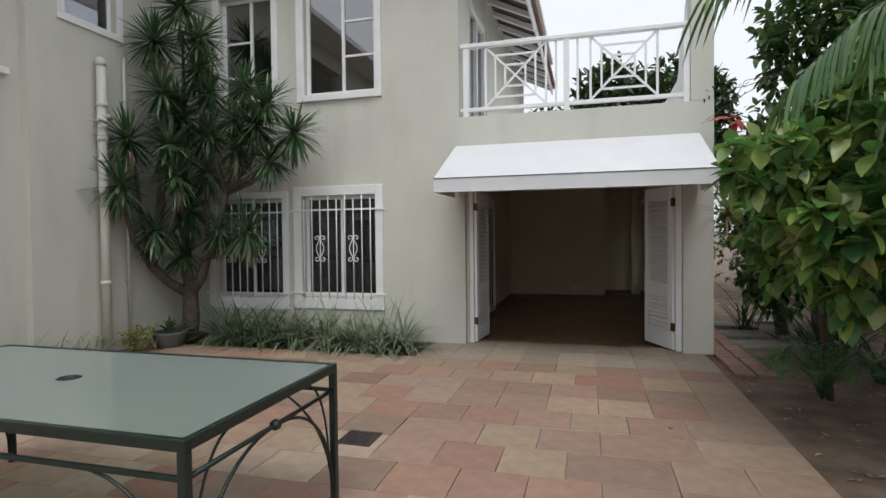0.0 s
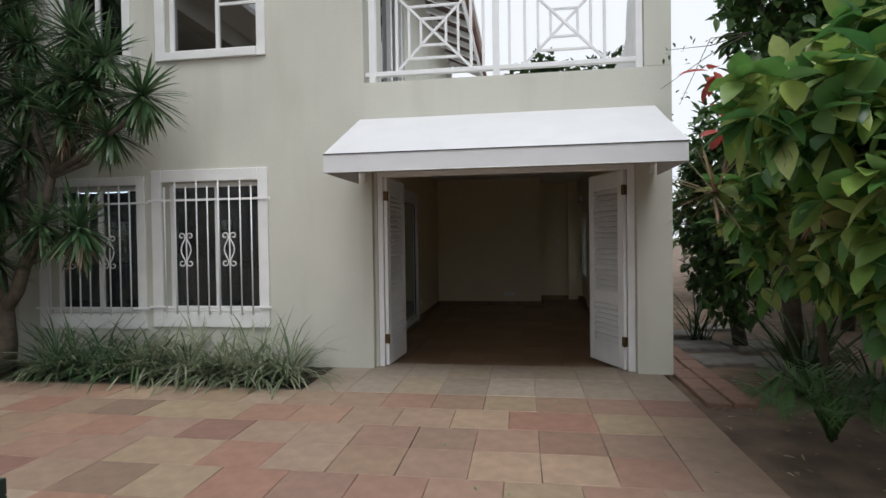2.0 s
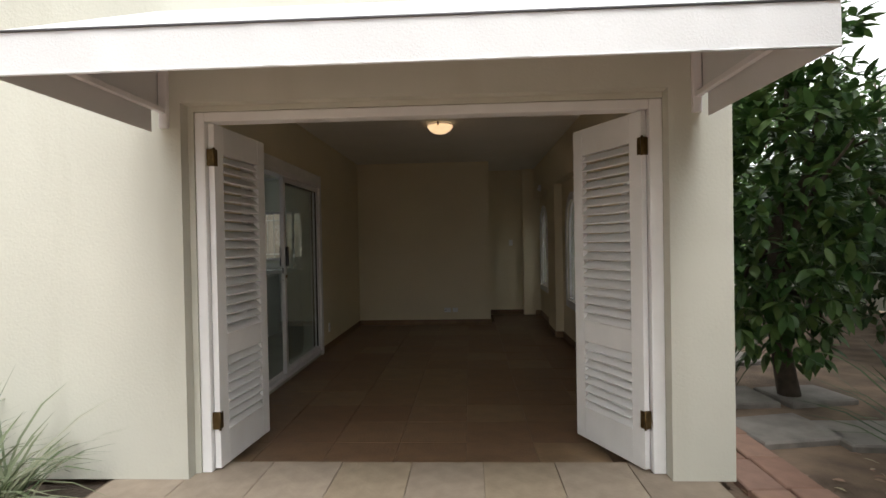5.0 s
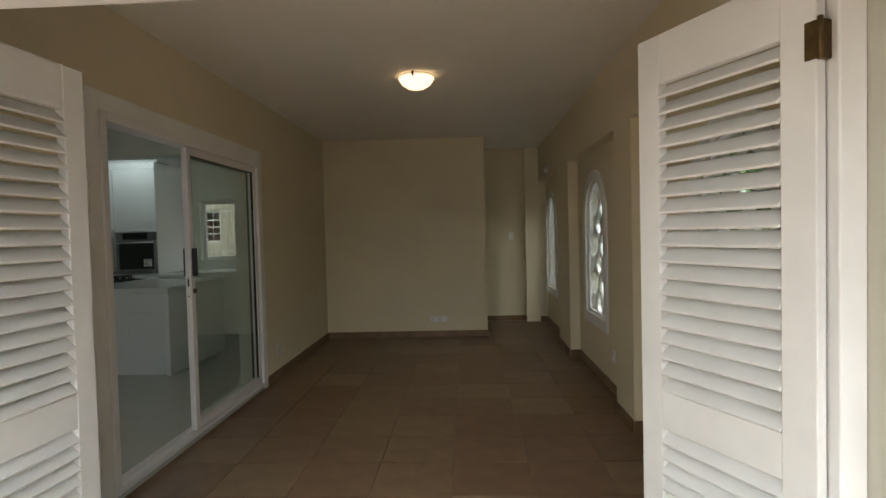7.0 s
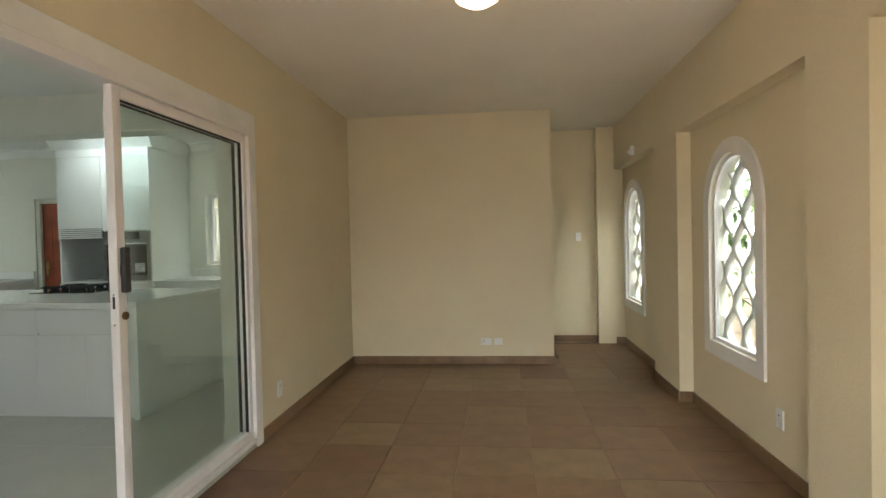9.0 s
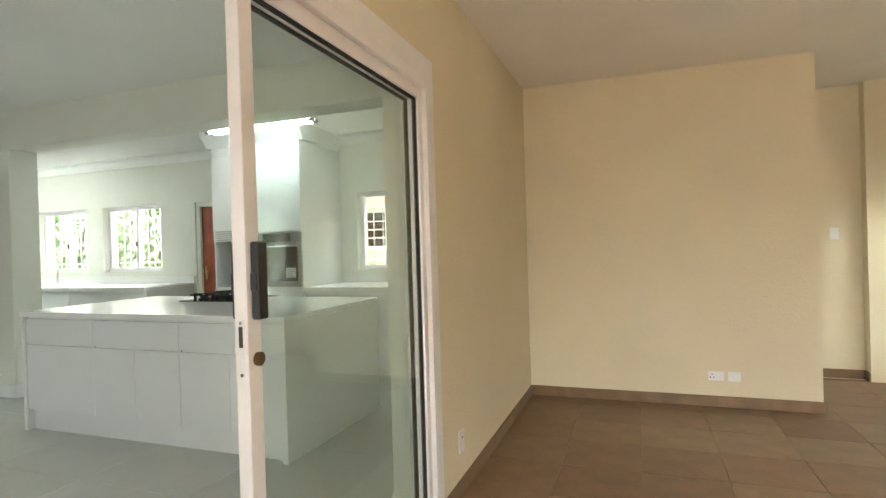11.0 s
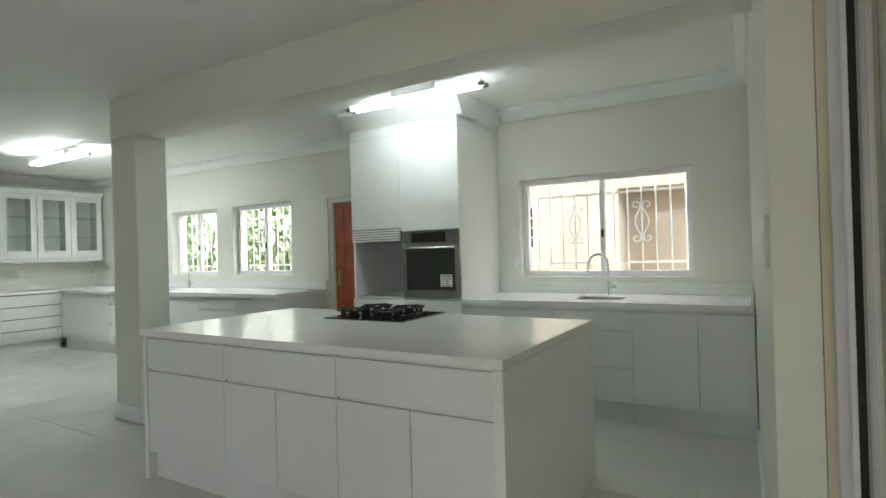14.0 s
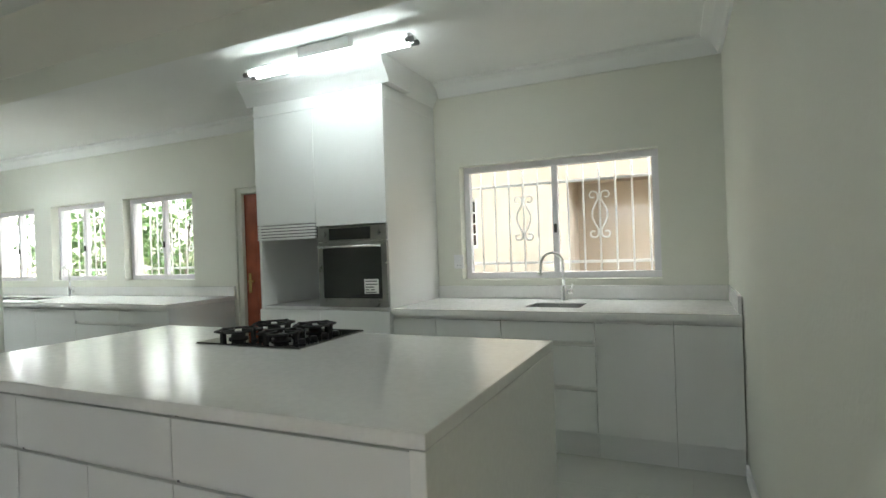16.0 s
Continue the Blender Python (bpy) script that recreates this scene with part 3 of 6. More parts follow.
for k, (h, outer) in enumerate(((WIN_A, (-4.40, -2.985, 0.43, 2.215)), (WIN_B, (-5.885, -4.49, 0.40, 2.16)))):
    mid = (h[0] + h[1]) / 2
    window("window_%d" % (k + 1), h, FY + 0.15, [mid], [], True, "white framed ground floor window with dark glass", None, M_DARKGLASS)
    bm = B()
    o = outer
    box(bm, o[0], h[0], FY - 0.03, FY, o[2], o[3], 0.006)
    box(bm, h[1], o[1], FY - 0.03, FY, o[2], o[3], 0.006)
    box(bm, h[0], h[1], FY - 0.03, FY, h[3], o[3], 0.006)
    box(bm, h[0], h[1], FY - 0.03, FY, o[2], h[2], 0.006)
    tagged(part("trim_window_%d" % (k + 1), bm, M_TRIMW), "white plaster band round a window", "trim", kind="structure")
    burglar_bars(FY - 0.045, h[0] - 0.005, h[1] + 0.005, h[2] - 0.03, h[3] + 0.01, 9, 0.15, "front window bars")
for k, (h, sp, bars) in enumerate(((UP_A, [-3.60], [(-3.60, -3.10, 4.09), (-3.60, -3.10, 4.59)]), (UP_B, [-5.12], [(-5.58, -5.12, 3.93), (-5.58, -5.12, 4.45)]))):
    window("window_%d" % (k + 3), h, FY + 0.10, sp, bars, False, "white upper window with small panes and dark glass", None, M_UPGLASS)
    bm = B()
    x0, x1 = h[0] - 0.20 + 0.08, h[1] + 0.10
    box(bm, x0, h[0], FY - 0.03, FY, 3.45, 5.25, 0.006)
    box(bm, h[1], x1, FY - 0.03, FY, 3.45, 5.25, 0.006)
    box(bm, h[0], h[1], FY - 0.045, FY, 3.45, 3.54, 0.006)
    box(bm, h[0], h[1], FY - 0.03, FY, 5.10, 5.25, 0.006)
    tagged(part("trim_window_%d" % (k + 3), bm, M_TRIMW), "white band round an upper window", "trim", kind="structure")
# dark rooms behind the upper windows
bm = B()
box(bm, XL - 0.3, -2.13, FY + 2.6, FY + 2.7, 3.0, 6.0)
box(bm, XL - 0.3, -2.13, FY + FT, FY + 2.6, 5.9, 6.0)
box(bm, XL - 0.35, XL - 0.3, FY, FY + 2.6, 3.0, 6.0)
box(bm, XL, -2.13, FY + FT, FY + 2.6, 2.9, 3.0)
tagged(part("wall_upper_room", bm, M_HALL), "unlit upper room wall", "wall", kind="structure")
# window in the side wing
w = thing("window_5", (XL - 0.1, 5.3, LW[2]), "white framed upper window in the side wing", "window", kind="structure")
bm = B()
for a, b, c, d in ((LW[0], LW[1], LW[2], LW[2] + 0.05), (LW[0], LW[1], LW[3] - 0.05, LW[3]), (LW[0], LW[0] + 0.05, LW[2], LW[3]), (LW[1] - 0.05, LW[1], LW[2], LW[3])):
    box(bm, XL - 0.13, XL - 0.08, a, b, c, d, 0.004)
part("window_frame", bm, M_WHITE, w)
part("pane", box(B(), XL - 0.11, XL - 0.10, LW[0] + 0.05, LW[1] - 0.05, LW[2] + 0.05, LW[3] - 0.05), M_DARKGLASS, w)
bm = B()
for a, b, c, d in ((LW[0] - 0.09, LW[1] + 0.09, LW[2] - 0.09, LW[2]), (LW[0] - 0.09, LW[0], LW[2], LW[3]), (LW[1], LW[1] + 0.09, LW[2], LW[3])):
    box(bm, XL + 0.001, XL + 0.03, a, b, c, d, 0.006)
tagged(part("trim_window_5", bm, M_TRIMW), "white band round the side window", "trim", kind="structure")
# railing in the side wing's upper opening
t = thing("balcony_railing", (XL - 0.2, 2.9, 3.35), "white railing in the side wing's upper opening", "railing")
part("handrail", box(B(), XL - 0.25, XL - 0.17, 1.62, 4.18, 4.22, 4.28, 0.008), M_WHITE, t)
part("bottom_rail", box(B(), XL - 0.24, XL - 0.18, 1.62, 4.18, 3.42, 3.47, 0.006), M_WHITE, t)
for i in range(14):
    y = 1.75 + i * 0.18
    part("baluster", box(B(), XL - 0.225, XL - 0.195, y - 0.015, y + 0.015, 3.36, 4.22, 0.004), M_WHITE, t)

# entrance lining and louvred doors
d = thing("door_1", (-0.43, FY + 0.16, 0), "white timber frame of the wide entrance", "door frame", kind="structure")
part("jamb", box(B(), DOOR[0] + 0.036, -1.705, FY + 0.09, FY + 0.20, 0.0, 2.130, 0.006), M_WHITE, d)
part("jamb", box(B(), 0.865, DOOR[1] - 0.002, FY + 0.09, FY + 0.20, 0.0, 2.130, 0.006), M_WHITE, d)
part("head", box(B(), -1.705, 0.865, FY + 0.09, FY + 0.20, 2.075, 2.130, 0.006), M_WHITE, d)
bm = B()
box(bm, DOOR[0] + 0.001, DOOR[0] + 0.035, FY + 0.08, FY + 0.20, 0.0, 2.131)
box(bm, DOOR[0] + 0.001, DOOR[1] - 0.003, FY + 0.08, FY + 0.20, 2.132, 2.164)
tagged(part("trim_entrance", bm, M_FACADE), "plaster fillet round the entrance frame", "trim", kind="structure")


def louvre_door(hx, hy, angle, hand, label):
    """A louvred leaf hung at hx, hy. Modelled along +x from the hinge, then turned."""
    t = thing("louvre_door", (0, 0, 0), label, "shutter door", "louvred entrance doors")
    W, H, T, Z0 = 0.655, 2.06, 0.038, 0.012
    part("stile", box(B(), 0.004, 0.105, -T / 2, T / 2, Z0, Z0 + H, 0.004), M_WHITE, t)
    part("stile", box(B(), W - 0.10, W, -T / 2, T / 2, Z0, Z0 + H, 0.004), M_WHITE, t)
    for a, b in ((Z0, 0.215), (0.665, 0.80), (1.90, Z0 + H)):
        part("rail", box(B(), 0.105, W - 0.10, -T / 2 + 0.001, T / 2 - 0.001, a, b, 0.003), M_WHITE, t)
    for z0, z1 in ((0.215, 0.665), (0.80, 1.90)):
        n = round((z1 - z0) / 0.0565)
        for i in range(n):
            z = z0 + (i + 0.5) * (z1 - z0) / n
            bm = box(B(), 0.105, W - 0.10, -0.035, 0.035, -0.0055, 0.0055, 0.003)
            bmesh.ops.rotate(bm, cent=(0, 0, 0), matrix=Matrix.Rotation(radians(43 * hand), 3, "X"), verts=bm.verts)
            bmesh.ops.translate(bm, vec=(0, 0, z), verts=bm.verts)
            part("slat", bm, M_WHITE, t)
    for z in (0.30, 1.87):
        h = part("hinge", box(B(), -0.012, 0.034, -T / 2 - 0.004, T / 2 + 0.004, z - 0.05, z + 0.05, 0.002), M_BRASS, t, "tarnished brass hinge")
        part("hinge_pin", tube(B(), [(-0.010, -hand * (T / 2 + 0.006), z - 0.055), (-0.010, -hand * (T / 2 + 0.006), z + 0.055)], 0.007, 8), M_BRASS, h)
    t.matrix_basis = pose(hx, hy, 0, 0, 0, angle)
    return t


louvre_door(0.845, 7.115, 114.5, -1, "white louvred timber door standing open inwards, brass hinges")
louvre_door(-1.683, 7.115, 85.5, 1, "white louvred timber door folded back against the hall")

# awning
t = thing("awning", (-0.41, 6.5, 1.97), "white canvas awning with hanging valance over the entrance", "awning")
AX0, AX1, AY = -1.92, 1.12, 5.90
bm = B()
prism(bm, [(FY - 0.002, 2.69), (AY, 2.15), (AY, 2.135), (FY - 0.002, 2.672)], "x", AX0, AX1)
part("canopy", bm, M_CANVAS, t)
bm = B()
n = 40
for k in range(n):
    xa, xb = AX0 + (AX1 - AX0) * k / n, AX0 + (AX1 - AX0) * (k + 1) / n
    w0, w1 = 0.010 * math.sin(k * 1.9) * math.sin(k * 0.31), 0.010 * math.sin((k + 1) * 1.9) * math.sin((k + 1) * 0.31)
    q = [bm.verts.new(p) for p in ((xa, AY - 0.004, 2.148), (xb, AY - 0.004, 2.148), (xb, AY - 0.006 + w1, 1.985), (xa, AY - 0.006 + w0, 1.985))]
    bm.faces.new(q).smooth = True
    q2 = [bm.verts.new(v.co + Vector((0, 0.004, 0))) for v in q]
    bm.faces.new(q2[::-1]).smooth = True
bmesh.ops.remove_doubles(bm, verts=bm.verts, dist=0.0005)
part("valance", bm, M_CANVAS, t)
bm = tube(B(), [(AX0, AY - 0.008, 2.145), (AX1, AY - 0.008, 2.145)], 0.005, 6)
part("piping", bm, M_LABELINK, t, "dark piping along the front edge")
bm = tube(B(), [(AX0, AY - 0.006, 1.985), (AX1, AY - 0.006, 1.985)], 0.005, 6)
part("hem", bm, M_CANVAS, t)
for x in (AX0, AX1 - 0.006):
    part("side_panel", prism(B(), [(FY - 0.002, 2.67), (AY, 2.135), (AY, 1.985), (FY - 0.09, 1.985), (FY - 0.09, 2.12), (FY - 0.002, 2.12)], "x", x, x + 0.006), M_CANVAS, t)
for x in (AX0 + 0.02, AX1 - 0.05):
    part("frame_bar", box(B(), x, x + 0.03, AY + 0.02, FY - 0.002, 2.10, 2.13, 0.003), M_ALU, t)
    part("wall_bracket", box(B(), x - 0.01, x + 0.04, FY - 0.03, FY - 0.001, 2.02, 2.62, 0.004), M_ALU, t)
part("front_bar", box(B(), AX0 + 0.02, AX1 - 0.02, AY + 0.005, AY + 0.03, 2.10, 2.13, 0.003), M_ALU, t)

# balcony railing over the entrance
t = thing("balcony_railing", (-0.43, FY + 0.06, 3.08), "white painted timber balcony railing with square fret panels", "railing")
RY = FY + 0.06
R0, R1 = -1.86, 1.02


def bar(name, x0, z0, x1, z1, w, dy=0.0):
    bm = B()
    L = math.hypot(x1 - x0, z1 - z0)
    box(bm, -0.0, L, -w / 2, w / 2, -w / 2, w / 2, 0.003)
    bmesh.ops.rotate(bm, cent=(0, 0, 0), matrix=Matrix.Rotation(-math.atan2(z1 - z0, x1 - x0), 3, "Y"), verts=bm.verts)
    bmesh.ops.translate(bm, vec=(x0, RY + dy, z0), verts=bm.verts)
    return part(name, bm, M_WHITE, t)


part("handrail", box(B(), R0, R1, RY - 0.045, RY + 0.045, 4.00, 4.06, 0.01), M_WHITE, t)
part("bottom_rail", box(B(), R0, R1, RY - 0.029, RY + 0.029, 3.15, 3.20, 0.006), M_WHITE, t)
for x in (-1.78, -0.45, 0.98):
    part("post", box(B(), x - 0.035, x + 0.035, RY - 0.035, RY + 0.035, 3.08, 4.0, 0.006), M_WHITE, t)
for c, loose in ((-1.112, 0.53), (0.25, -0.56)):
    for s in (-0.40, 0.40, loose):
        bar("baluster", c + s, 3.20, c + s, 4.0, 0.030)
    zc = 3.60
    for hw in (0.265, 0.135):
        hz = hw * 1.04
        bar("fret_bar", c - hw, zc - hz, c + hw, zc - hz, 0.026)
        bar("fret_bar", c - hw, zc + hz, c + hw, zc + hz, 0.026)
        bar("fret_bar", c - hw, zc - hz, c - hw, zc + hz, 0.026)
        bar("fret_bar", c + hw, zc - hz, c + hw, zc + hz, 0.026)
    bar("diagonal", c - 0.39, 3.21, c + 0.39, 3.99, 0.026, 0.004)
    bar("diagonal", c - 0.39, 3.99, c + 0.39, 3.21, 0.026, -0.004)

# eave with exposed rafters along the upper side wall
t = thing("roof_eave", (-1.5, 9, 5.2), "white eave with exposed rafters and dark boards", "roof")
part("soffit", prism(B(), [(-1.87, 5.62), (-1.10, 5.26), (-1.10, 5.30), (-1.87, 5.66)], "y", 6.6, 14.4), M_DARKWOOD, t, "dark boards under the tiles")
part("fascia", box(B(), -1.13, -1.09, 6.6, 14.4, 5.16, 5.32, 0.006), M_WHITE, t)
for i in range(13):
    y = 6.75 + i * 0.6
    part("rafter", prism(B(), [(-1.87, 5.50), (-1.13, 5.16), (-1.13, 5.255), (-1.87, 5.60)], "y", y, y + 0.07), M_WHITE, t)
bm = prism(B(), [(-4.0, 6.9), (-1.02, 5.33), (-1.02, 5.38), (-4.0, 6.96)], "y", 6.4, 14.6)
part("tiles", bm, M_ROOF, t, "brown clay roof tiles")
# terrace door upstairs
w = thing("door_2", (-1.95, 8.4, 2.98), "dark glazed terrace door in a white frame", "door", kind="structure")
bm = B()
for a, b, c, dd in ((7.752, 7.83, 2.985, 4.998), (9.02, 9.098, 2.985, 4.998), (8.38, 8.46, 2.985, 4.9), (7.83, 9.02, 4.92, 4.998)):
    box(bm, -2.02, -1.90, a, b, c, dd, 0.004)
part("door_frame", bm, M_WHITE, w)
part("pane", box(B(), -1.97, -1.96, 7.83, 8.38, 2.985, 4.92), M_OVENGLASS, w)
part("pane", box(B(), -1.97, -1.96, 8.46, 9.02, 2.985, 4.92), M_OVENGLASS, w)

# downpipe on the side wing
t = thing("downpipe", (XL + 0.08, 5.33, 0), "cream painted soil pipe with collars and a side inlet", "pipe")
part("pipe", tube(B(), [(XL + 0.09, 5.33, -0.03), (XL + 0.09, 5.33, 3.70)], 0.055, 16), M_FACADE, t)
for z in (0.9, 1.9, 2.45, 2.72, 2.95, 3.15):
    part("collar", tube(B(), [(XL + 0.09, 5.33, z), (XL + 0.09, 5.33, z + 0.05)], 0.068, 16), M_FACADE, t)
part("cap", lathe(B(), (XL + 0.09, 5.33, 3.66), [(0.062, 0), (0.064, 0.06), (0.045, 0.09), (0.03, 0.11)], 16), M_FACADE, t)
part("inlet", tube(B(), [(XL + 0.09, 5.33, 3.02), (XL + 0.11, 5.45, 3.05)], 0.045, 12), M_FACADE, t)

# thin waste pipe in the inner corner
t = thing("waste_pipe", (XL + 0.04, 5.73, 0.2), "thin cream painted waste pipe on the side wing", "pipe")
part("pipe", tube(B(), [(XL + 0.04, 5.73, 0.2), (XL + 0.04, 5.73, 3.9)], 0.022, 10), M_FACADE, t)
for z in (0.9, 2.1, 3.3):
    part("clip", box(B(), XL + 0.001, XL + 0.066, 5.70, 5.76, z, z + 0.025, 0.003), M_FACADE, t)

# patio table
TX0, TX1, TY0, TY1, TZ = -3.92, -1.515, 1.40, 2.56, 0.785
t = thing("patio_table", ((TX0 + TX1) / 2, (TY0 + TY1) / 2, 0), "dark green metal patio table with frosted glass top", "table")
cx, cy = (TX0 + TX1) / 2, (TY0 + TY1) / 2
bm = B()
n = 32
rim = []
for k in range(n):
    a = 2 * math.pi * (k + 0.5) / n
    c, s = math.cos(a), math.sin(a)
    hx, hy = (TX1 - TX0) / 2 - 0.022, (TY1 - TY0) / 2 - 0.022
    q = min(hx / max(abs(c), 1e-6), hy / max(abs(s), 1e-6))
    rim.append((Vector((cx + 0.05 * c, cy + 0.05 * s, 0)), Vector((cx + q * c, cy + q * s, 0))))
corners = [Vector((cx + a * hx, cy + b * hy, 0)) for a, b in ((1, 1), (-1, 1), (-1, -1), (1, -1))]
for z, flip in ((TZ - 0.004, False), (TZ - 0.012, True)):
    inner = [bm.verts.new((p.x, p.y, z)) for p, _ in rim]
    outer = [bm.verts.new((p.x, p.y, z)) for _, p in rim]
    cv = [bm.verts.new((p.x, p.y, z)) for p in corners]
    for k in range(n):
        j = (k + 1) % n
        a, b = rim[k][1], rim[j][1]
        loop = [inner[k], outer[k]]
        if abs(a.x - b.x) > 1e-4 and abs(a.y - b.y) > 1e-4:
            loop.append(min(cv, key=lambda v: (v.co - Vector(((a.x + b.x) / 2, (a.y + b.y) / 2, z))).length))
        loop += [outer[j], inner[j]]
        bm.faces.new(loop[::-1] if flip else loop)
top = part("glass_top", bm, M_TABLEGLASS, t, "frosted greenish glass with an umbrella hole")
bm = B()
box(bm, TX0, TX1, TY0, TY0 + 0.03, TZ - 0.045, TZ, 0.004)
box(bm, TX0, TX1, TY1 - 0.03, TY1, TZ - 0.045, TZ, 0.004)
box(bm, TX0, TX0 + 0.03, TY0 + 0.03, TY1 - 0.03, TZ - 0.045, TZ, 0.004)
box(bm, TX1 - 0.03, TX1, TY0 + 0.03, TY1 - 0.03, TZ - 0.045, TZ, 0.004)
part("rim", bm, M_GREENFRAME, t)
for x in (TX0 + 0.018, TX1 - 0.018):
    for y in (TY0 + 0.018, TY1 - 0.018):
        leg = part("leg", box(B(), x - 0.018, x + 0.018, y - 0.018, y + 0.018, 0.02, TZ - 0.045, 0.003), M_GREENFRAME, t)
        part("foot", lathe(B(), (x, y, 0), [(0.024, 0), (0.026, 0.012), (0.02, 0.03)], 12), M_BLACK, leg)
for y in (TY0 + 0.018, TY1 - 0.018):
    part("apron_rail", box(B(), TX0 + 0.036, TX1 - 0.036, y - 0.01, y + 0.01, TZ - 0.155, TZ - 0.135, 0.003), M_GREENFRAME, t)
    for s, x in ((1, TX0 + 0.036), (-1, TX1 - 0.036)):
        part("brace", tube(B(), [(x + s * 0.46 * (1 - math.cos(u * math.pi / 20)), y, 0.10 + (TZ - 0.15 - 0.10) * math.sin(u * math.pi / 20)) for u in range(11)], 0.007, 6), M_GREENFRAME, t)
for x in (TX0 + 0.018, TX1 - 0.018):
    part("apron_rail", tube(B(), [(x, TY0 + 0.036, TZ - 0.145), (x, TY1 - 0.036, TZ - 0.145)], 0.011, 8), M_GREENFRAME, t)
    part("knot", lathe(B(), (x, cy, TZ - 0.17), [(0.008, 0), (0.026, 0.012), (0.026, 0.036), (0.008, 0.05)], 10), M_GREENFRAME, t)
    for s, y in ((1, TY0 + 0.036), (-1, TY1 - 0.036)):
        part("brace", tube(B(), [(x, y + s * 0.50 * (1 - math.cos(u * math.pi / 20)), 0.08 + (TZ - 0.15 - 0.08) * math.sin(u * math.pi / 20)) for u in range(11)], 0.008, 6), M_GREENFRAME, t)
        part("brace", tube(B(), [(x - 0.012, y + s * (0.02 + 0.24 * (1 - math.cos(u * math.pi / 20))), 0.22 + (TZ - 0.05 - 0.22) * math.sin(u * math.pi / 20)) for u in range(11)], 0.006, 6), M_GREENFRAME, t)
part("umbrella_collar", lathe(B(), (cx, cy, TZ - 0.016), [(0.052, 0), (0.056, 0.014), (0.046, 0.016), (0.044, 0.0)], 24), M_BLACK, t)
part("cross_bar", box(B(), cx - 0.015, cx + 0.015, TY0 + 0.03, cy - 0.055, TZ - 0.04, TZ - 0.018), M_GREENFRAME, t)
part("cross_bar", box(B(), cx - 0.015, cx + 0.015, cy + 0.055, TY1 - 0.03, TZ - 0.04, TZ - 0.018), M_GREENFRAME, t)
# drain grate
t = thing("drain_grate", (-1.80, 3.47, -0.01), "rusty cast iron drain grate set in the paving", "drain")
part("frame", box(box(box(box(B(), -1.93, -1.67, 3.34, 3.362, -0.012, 0.008), -1.93, -1.67, 3.578, 3.60, -0.012, 0.008), -1.93, -1.908, 3.362, 3.578, -0.012, 0.008), -1.692, -1.67, 3.362, 3.578, -0.012, 0.008), M_RUST, t)
for i in range(7):
    x = -1.895 + i * 0.031
    part("slot_bar", box(B(), x, x + 0.016, 3.362, 3.46, -0.012, 0.007), M_RUST, t)
    part("slot_bar", box(B(), x, x + 0.016, 3.48, 3.578, -0.012, 0.007), M_RUST, t)
# black plate over the paving stands in for the dark hollow below
part("pit_shade_plate", box(B(), -1.925, -1.675, 3.345, 3.595, -0.01, 0.0035), M_BLACK, t, "black plate painted as the shaded drain hollow")
part("rib", box(B(), -1.908, -1.692, 3.46, 3.48, -0.012, 0.007), M_RUST, t)

# ---- hall ----
LAMP = (-0.47, 10.087, HC)
t = thing("ceiling_light", LAMP, "warm glowing frosted glass dome ceiling lamp", "ceiling lamp")
M_DOME = glow("lit_frosted_glass", (1.0, 0.70, 0.40), 0.5)
part("backplate", lathe(B(), (LAMP[0], LAMP[1], HC - 0.02), [(0.13, 0), (0.13, 0.0195)], 24), M_WHITE, t)
part("shade", lathe(B(), (LAMP[0], LAMP[1], HC - 0.115), [(0.02, 0), (0.07, 0.012), (0.115, 0.04), (0.142, 0.08), (0.145, 0.092)], 28), M_DOME, t)
for a in (0.4, 2.5, 4.6):
    x, y = LAMP[0] + 0.147 * math.cos(a), LAMP[1] + 0.147 * math.sin(a)
    part("clip", box(B(), x - 0.008, x + 0.008, y - 0.008, y + 0.008, HC - 0.04, HC - 0.001, 0.002), M_BRASS, t)


def arch_ring(bm, y0, y1, z0, z1, w, xa, xb, n=20):
    """A band w wide round an arched opening."""
    a, b = arch_outline(y0, y1, z0, z1, n), arch_outline(y0 - w, y1 + w, z0 - w, z1 + w, n)
    va = [[bm.verts.new((x, *p)) for p in a] for x in (xa, xb)]
    vb = [[bm.verts.new((x, *p)) for p in b] for x in (xa, xb)]
    m = len(a)
    for i in range(m):
        j = (i + 1) % m
        bm.faces.new((va[0][i], va[0][j], vb[0][j], vb[0][i]))
        bm.faces.new((va[1][i], vb[1][i], vb[1][j], va[1][j]))
        bm.faces.new((vb[0][i], vb[0][j], vb[1][j], vb[1][i]))
        bm.faces.new((va[0][i], va[1][i], va[1][j], va[0][j]))
    bmesh.ops.recalc_face_normals(bm, faces=bm.faces)
    return bm


